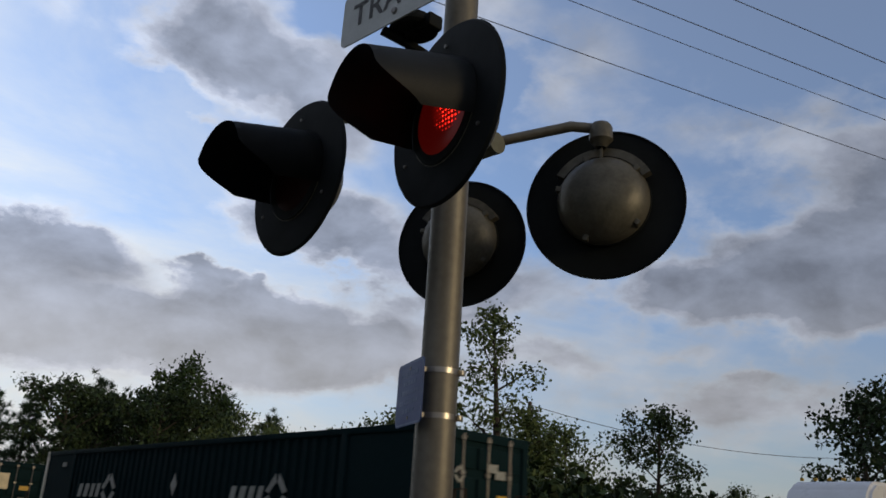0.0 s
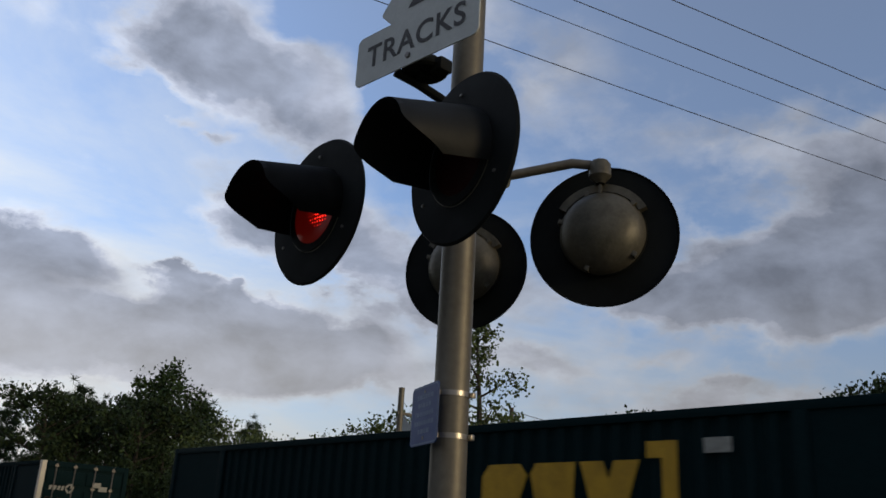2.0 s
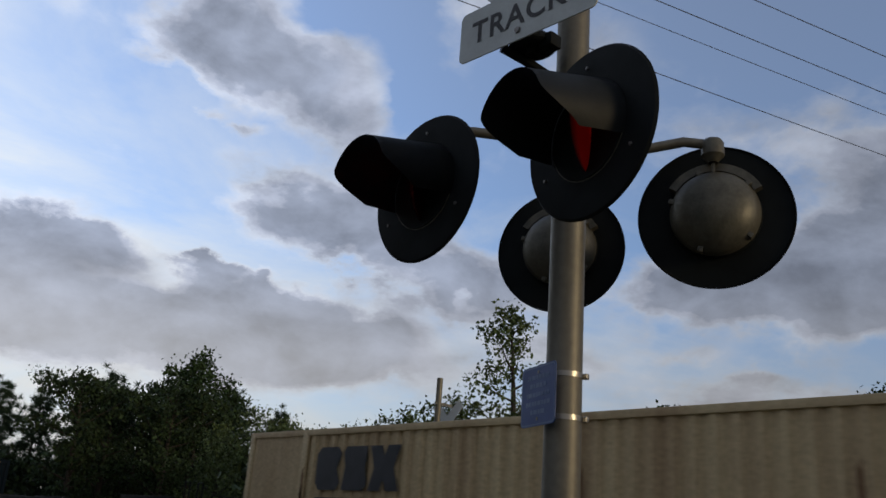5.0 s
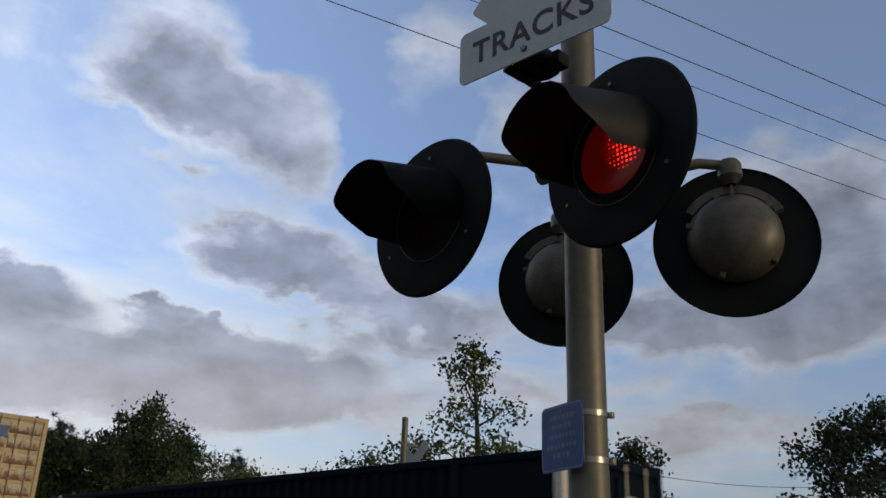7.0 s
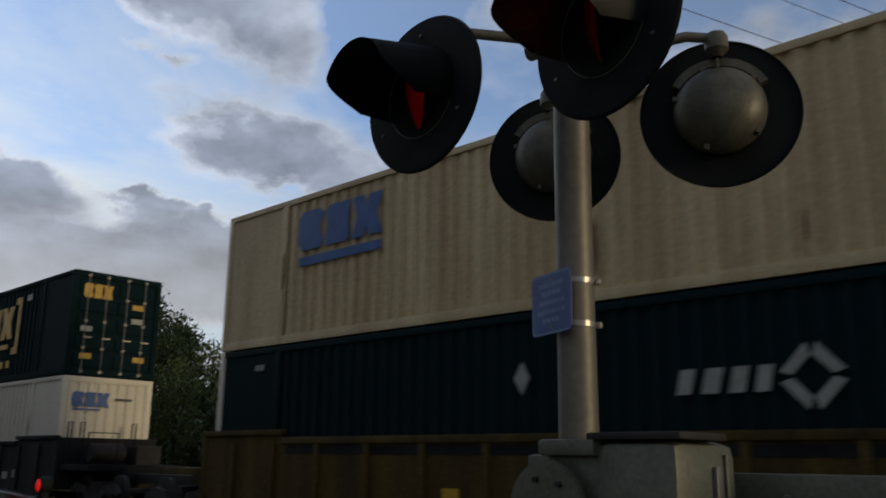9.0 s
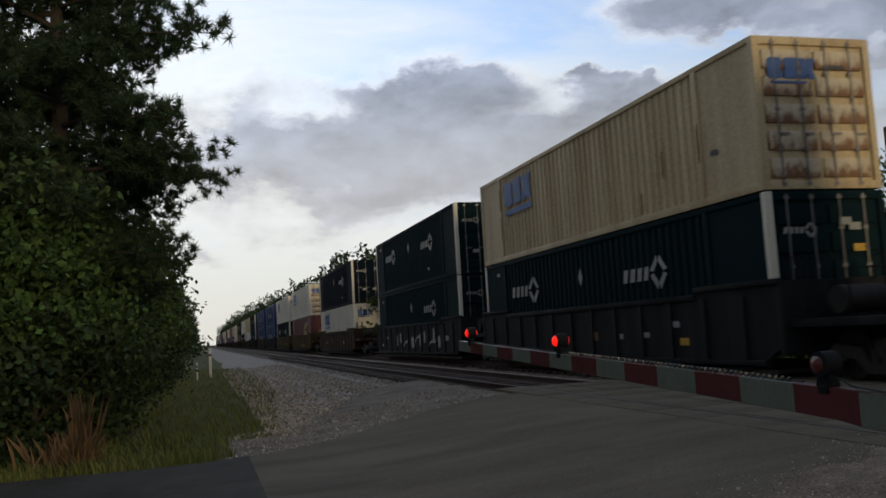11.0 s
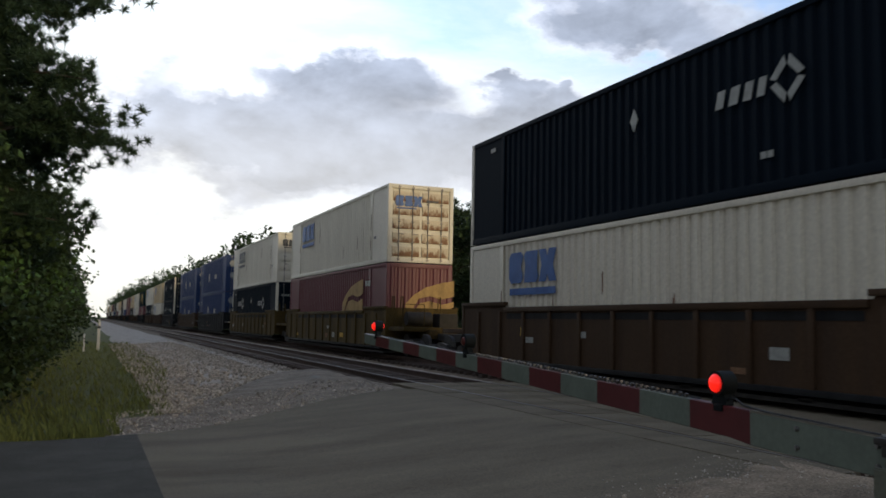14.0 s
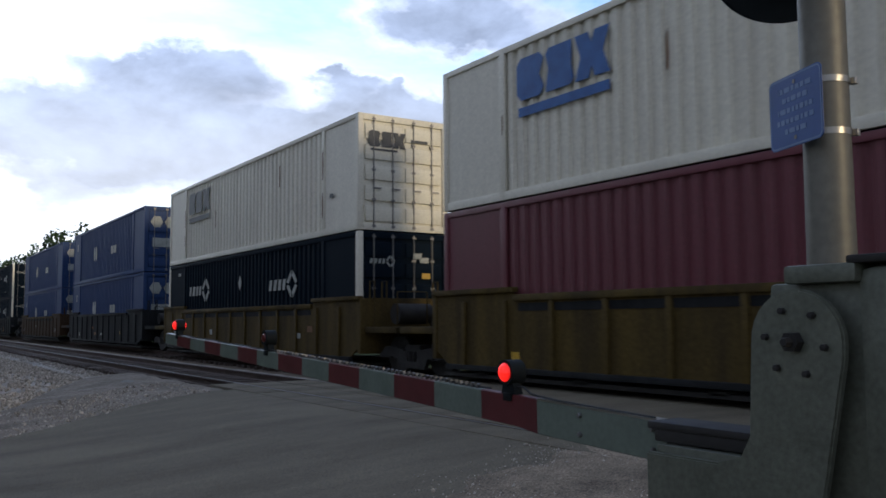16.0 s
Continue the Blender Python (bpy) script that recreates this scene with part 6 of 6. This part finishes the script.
    ys = tree_thing("broadleaf_tree", "young", 44, 6.0, 1.3, 60, 0.26, 0.14, M["leaf_olive"], pose(*far(43.4, 30), 0), "small open tree beyond the railway", "trees beyond the railway")
    y2 = tree_thing("broadleaf_tree", "broad", 42, 8.6, 2.1, 38, 0.26, 0.21, M["leaf_dark"], pose(*far(57.2, 48), 0), "spreading tree in dark leaf beyond the railway", "trees beyond the railway")
    y4 = tree_thing("broadleaf_tree", "broad", 45, 12.6, 3.4, 44, 0.34, 0.29, M["leaf"], pose(*far(26.8, 66), 0), "broad tall tree in the wood beyond the railway", "trees beyond the railway")
    y3 = tree_thing("pine_tree", "pine", 43, 11.5, 2.4, 32, 0.22, 0.50, M["needle"], pose(*far(29.2, 68), 0), "pine in the wood beyond the railway", "trees beyond the railway")
    sp = ((ys, 40.3, 33), (ys, 37.2, 38), (ys, 52.2, 31), (ys, 50.3, 33), (ys, 34.6, 44), (ys, 45.4, 34), (ys, 49.0, 30), (y3, 25.2, 68), (y3, 23.2, 70), (y3, 29.5, 70), (y3, 20.8, 72), (y3, 18.2, 76), (y3, 16.0, 78), (y3, 21.8, 64), (y3, 32.5, 74), (y3, 26.4, 75), (y3, 14.5, 84),
          (y2, 69.4, 40), (y2, 72.4, 37), (y4, 75, 62), (y2, 78, 42), (y4, 83, 60), (y4, 92, 60), (y2, 100, 48), (ys, 62.0, 62), (ys, 64.2, 70), (ys, 60.6, 66), *((y2 if k < 5 else ys, 20.4 + 1.75 * k, 50 + 2.5 * (k % 3) if k < 5 else 37 + 2 * (k % 3)) for k in range(9)))
    for k, (ob, b, d) in enumerate(sp):
        copy_thing(ob, pose(*far(b, d), -0.2 - 0.2 * (k % 3), 0, 0, k * 51))
    sh2 = tree_thing("shrub", "shrub", 51, 3.9, 2.4, 24, 0.40, 0.36, M["leaf_dark"], pose(*far(60, 52), -0.2), "dark thicket at the far side of the railway", "thickets beyond the railway")
    for k in range(48):
        b = 13 + k * 1.95
        copy_thing(sh2, pose(*far(b, R.uniform(46, 58) if b > 36 else R.uniform(55, 68)), -0.3 + 0.5 * R.random(), 0, 0, k * 77))
    for k in range(12):
        copy_thing(sh2, pose(*far(36 + k * 1.6, R.uniform(29, 36)), -0.8, 0, 0, k * 41))
    # woods that run on along both sides of the line
    rng = np.random.default_rng(77)
    for name, count, xr, yr, hh, leafm in (("far_woods", 800, (14.5, 27), (100, 900), (8.8, 13.0), M["leaf_dark"]), ("far_woods_near_side", 450, (-16, -4.6), (60, 900), (5, 12), M["leaf_dark"])):
        cl = []
        for k in range(count):
            u = rng.random() ** 1.8
            y = yr[0] + (yr[1] - yr[0]) * u
            x = rng.uniform(*xr)
            h = rng.uniform(*hh) + min(0.016 * (y - yr[0]), 6.0)
            for j in range(9):
                q = (j + rng.random()) / 9
                wide = 0.35 + 1.5 * math.sin(math.pi * (0.12 + 0.80 * q))
                cl.append((x + rng.normal(0, 0.55) * wide, y + rng.normal(0, 0.7) * wide, h * (0.18 + 0.80 * q)))
        v, f = leaves(rng, cl, 15, 0.40, 0.58, "broad")
        tagged(new("far_woods", raw_mesh("far_woods", v.tolist(), f.tolist(), leafm)), "dark woods along the railway in the distance", "woods", kind="stuff")


# ---- beyond the crossing ----
def build_far_signal():
    sig = thing("crossing_signal", (11.0, 11.26, 0.15), "distant crossing signal with crossed boards and red lamps", "crossing signal")
    bm = bms()
    lathe(bm, [(0, 0.075), (5.0, 0.07), (5.02, 0.0)], 20, "z")
    part("mast", bm, M["galv"], sig)
    for a in (45, -45):
        bm = bms()
        prism(bm, round_rect(1.2, 0.23, 0.02), "x", -0.004, 0.004)
        part("crossbuck_board", bm, M["signwhite"], sig, at=pose(0.30 + (0.01 if a > 0 else 0), -0.0, 4.02, a, 0, 0), smooth=0)
    bm = bms()
    for zb in (4.42, 3.55):
        box(bm, -0.09, 0.42, -0.03, 0.03, zb - 0.03, zb + 0.03)
    part("sign_bracket", bm, M["galv"], sig)
    bm = bms()
    prism(bm, round_rect(0.6, 0.23, 0.02), "x", -0.004, 0.004)
    part("tracks_sign", bm, M["signwhite"], sig, at=pose(0.33, 0, 3.45, 0, 0, 0), smooth=0)
    P, hood, lens = flasher_parts(), hood_mesh(), lens_meshes()[0]
    bm = bms()
    tube(bm, [(-0.2, -0.75, 2.98), (-0.2, 0.75, 2.98)], [0.025, 0.025], 10)
    box(bm, -0.28, 0.30, -0.06, 0.06, 2.92, 3.04)
    part("crossarm", bm, M["galv"], sig)
    for y, ph, turn in ((0.0 - 0.02, "a", 0), (0.76, "b", 0), (-0.72, "b", 180)):
        flasher(P, hood, lens, (-0.35 if turn == 0 else 0.30, y, 2.94), turn, sig, ph)


def build_wires():
    # four lines that cross high over the road, and their far pole line
    d = Vector((0.96, -0.28, 0)).normalized()
    n = Vector((0.28, 0.96, 0)).normalized()
    a0 = Vector((6.5, 5.0, 9.6))
    offs = [0.16, 1.29, 1.81, 2.6]
    for k, o in enumerate(offs):
        c = a0 - n * o
        pts = [c + d * s + Vector((0, 0, 0.00045 * s * s)) for s in np.linspace(-60, 60, 41)]
        bm = bms()
        tube(bm, pts, [0.0075 if k != 1 else 0.006] * 41, 6)
        tagged(part("overhead_wire", bm, M["wire"], None), "thin dark power line overhead", "power line", group="overhead power lines")
    CAMX, CAMY = -2.3, -3.3
    far = lambda b, dd, z: (CAMX + dd * math.sin(radians(b)), CAMY + dd * math.cos(radians(b)), z)
    p1, p2 = far(49.3, 44, 8.6), far(70.5, 62, 8.5)
    for p in (p1, p2):
        pole = thing("utility_pole", (p[0], p[1], -0.2), "weathered wooden utility pole beyond the railway", "utility pole")
        bm = bms()
        tube(bm, [(0, 0, 0), (0, 0, p[2] + 0.2)], [0.15, 0.11], 12)
        part("pole", bm, M["wood"], pole)
        bm = bms()
        box(bm, -0.05, 0.05, -0.55, 0.55, p[2] - 0.35, p[2] - 0.23)
        part("crossbar", bm, M["wood"], pole)
    bm = bms()
    tube(bm, [Vector(p1).lerp(Vector(p2), u) + Vector((0, 0, -0.15 - 1.9 * (4 * u * (1 - u)) * 0.5)) for u in np.linspace(0, 1, 25)], [0.018] * 25, 5)
    tagged(part("overhead_wire", bm, M["wire"], None), "sagging wire between far poles", "power line")


def build_markers():
    for x, y, h, w in ((-2.12, 42.0, 1.50, 0.13), (-2.75, 40.0, 0.85, 0.06)):
        bm = bms()
        box(bm, -w / 2, w / 2, -w / 2, w / 2, 0, h, 0.01)
        ob = thing("marker_post", (x, y, -0.1), "white wooden marker post beside the track", "marker post", "marker posts")
        part("post", bm, M["tarp"], ob)
        bm = bms()
        box(bm, -w / 2 - 0.004, w / 2 + 0.004, -w / 2 - 0.004, w / 2 + 0.004, h * 0.72, h * 0.80)
        part("stripe", bm, M["signblack"], ob)


def build_lorry():
    """A white tractor unit with a tall roof fairing and its trailer, waiting beyond the crossing (nose towards -x)."""
    t = thing("truck", (22.0, 7.4, 0.0), "white lorry with a tall rounded roof fairing, waiting at the crossing", "truck")
    bm = bms()
    prism(bm, [(0, 1.0), (0, 2.1), (0.35, 2.25), (0.75, 3.0), (0.9, 3.05), (1.35, 3.75), (1.75, 3.98), (2.6, 4.02), (3.3, 4.0), (3.3, 1.0)], "y", -1.2, 1.2)
    bmesh.ops.bevel(bm, geom=bm.edges[:], offset=0.11, segments=3, affect="EDGES")
    part("cab", bm, M["truckwhite"], t)
    bm = bms()
    prism(bm, [(0.30, 2.24), (0.70, 2.98), (0.74, 2.96), (0.34, 2.22)], "y", -1.0, 1.0)
    part("windscreen", bm, M["glassdark"], t, at=(-0.03, 0, 0))
    bm = bms()
    box(bm, -1.6, 0.05, -0.95, 0.95, 1.0, 2.0, 0.12)
    part("bonnet", bm, M["truckwhite"], t)
    bm = bms()
    box(bm, 3.9, 17.5, -1.28, 1.28, 1.25, 3.9, 0.03)
    part("trailer", bm, M["truckwhite"], t)
    bm = bms()
    for k in range(5):
        box(bm, 1.5 + 0.001, 1.56, -0.8 + 0.4 * k - 0.05, -0.8 + 0.4 * k + 0.05, 3.98, 4.06, 0.01)
    part("marker_lamps", bm, M["logoyellow"], t)
    for x in (-0.9, 2.6, 3.9, 14.5, 15.8):
        for y in (-1.05, 1.05):
            bm = bms()
            lathe(bm, [(y - 0.14, 0.3), (y - 0.14, 0.5), (y + 0.14, 0.5), (y + 0.14, 0.3)], 24, "y", (x, 0, 0.52))
            part("wheel", bm, M["cable"], t)


# ---- build ----
build_ground()
build_roads()
build_shoulder()
build_signal()
build_gate()
build_train()
build_trees()
build_far_signal()
build_wires()
build_markers()
build_lorry()
scatter_stones()
build_grass()
build_track(TRACK_1, "near")
build_track(TRACK_2, "far")


# ---- what moves ----
ON = [(-0.2, 0.36), (0.95, 1.57), (2.07, 2.75), (3.20, 3.90), (4.37, 4.97), (5.52, 6.12), (6.66, 7.34), (7.86, 8.55), (9.0, 9.58), (10.17, 10.77),
      (11.30, 11.88), (12.43, 12.95), (13.57, 14.17), (14.72, 15.30), (15.85, 16.45)]


def motions():
    # the train rolls by at one steady speed
    late = [(0, 0.0), (3.0, -0.2), (3.5, -0.4), (4.0, 0.4), (4.5, 0.4), (7.0, 0.3), (8.0, 0.6), (8.5, 1.35), (9.0, 0.5), (9.5, 0.9), (10.0, 1.7), (12.5, 1.1), (13.0, 0.3), (13.5, 0.1), (14.0, -0.6), (15.0, 0.2), (16.0, 0.3)]
    for ob, m in MOVERS:
        walk(ob, [(t, Matrix.Translation((0, d - SPEED * t, 0)) @ m) for t, d in late])
    # each lens turns its bright or its dark face outwards
    for phase in ("a", "b"):
        rows = []
        for a, b in ON:
            for t, lit in ((a, phase == "a"), (b, phase == "b")):
                rows.append((t, lit))
        for ob in LENSES[phase]:
            base = ob.matrix_basis.copy()
            first = [lit for t, lit in rows if t <= 0][-1]
            ang = 0 if first else 180
            keys = [(0.0, ang)]
            for t, lit in rows:
                if t <= 0.05 or t > 15.9:
                    continue
                for k in range(4):
                    keys.append((t - 0.05 + k / 30, ang + 60 * k))
                ang += 180
            keys.append((16.0, ang))
            walk(ob, [(t, base @ pose(0, 0, 0, 0, 0, a % 360)) for t, a in keys])


motions()
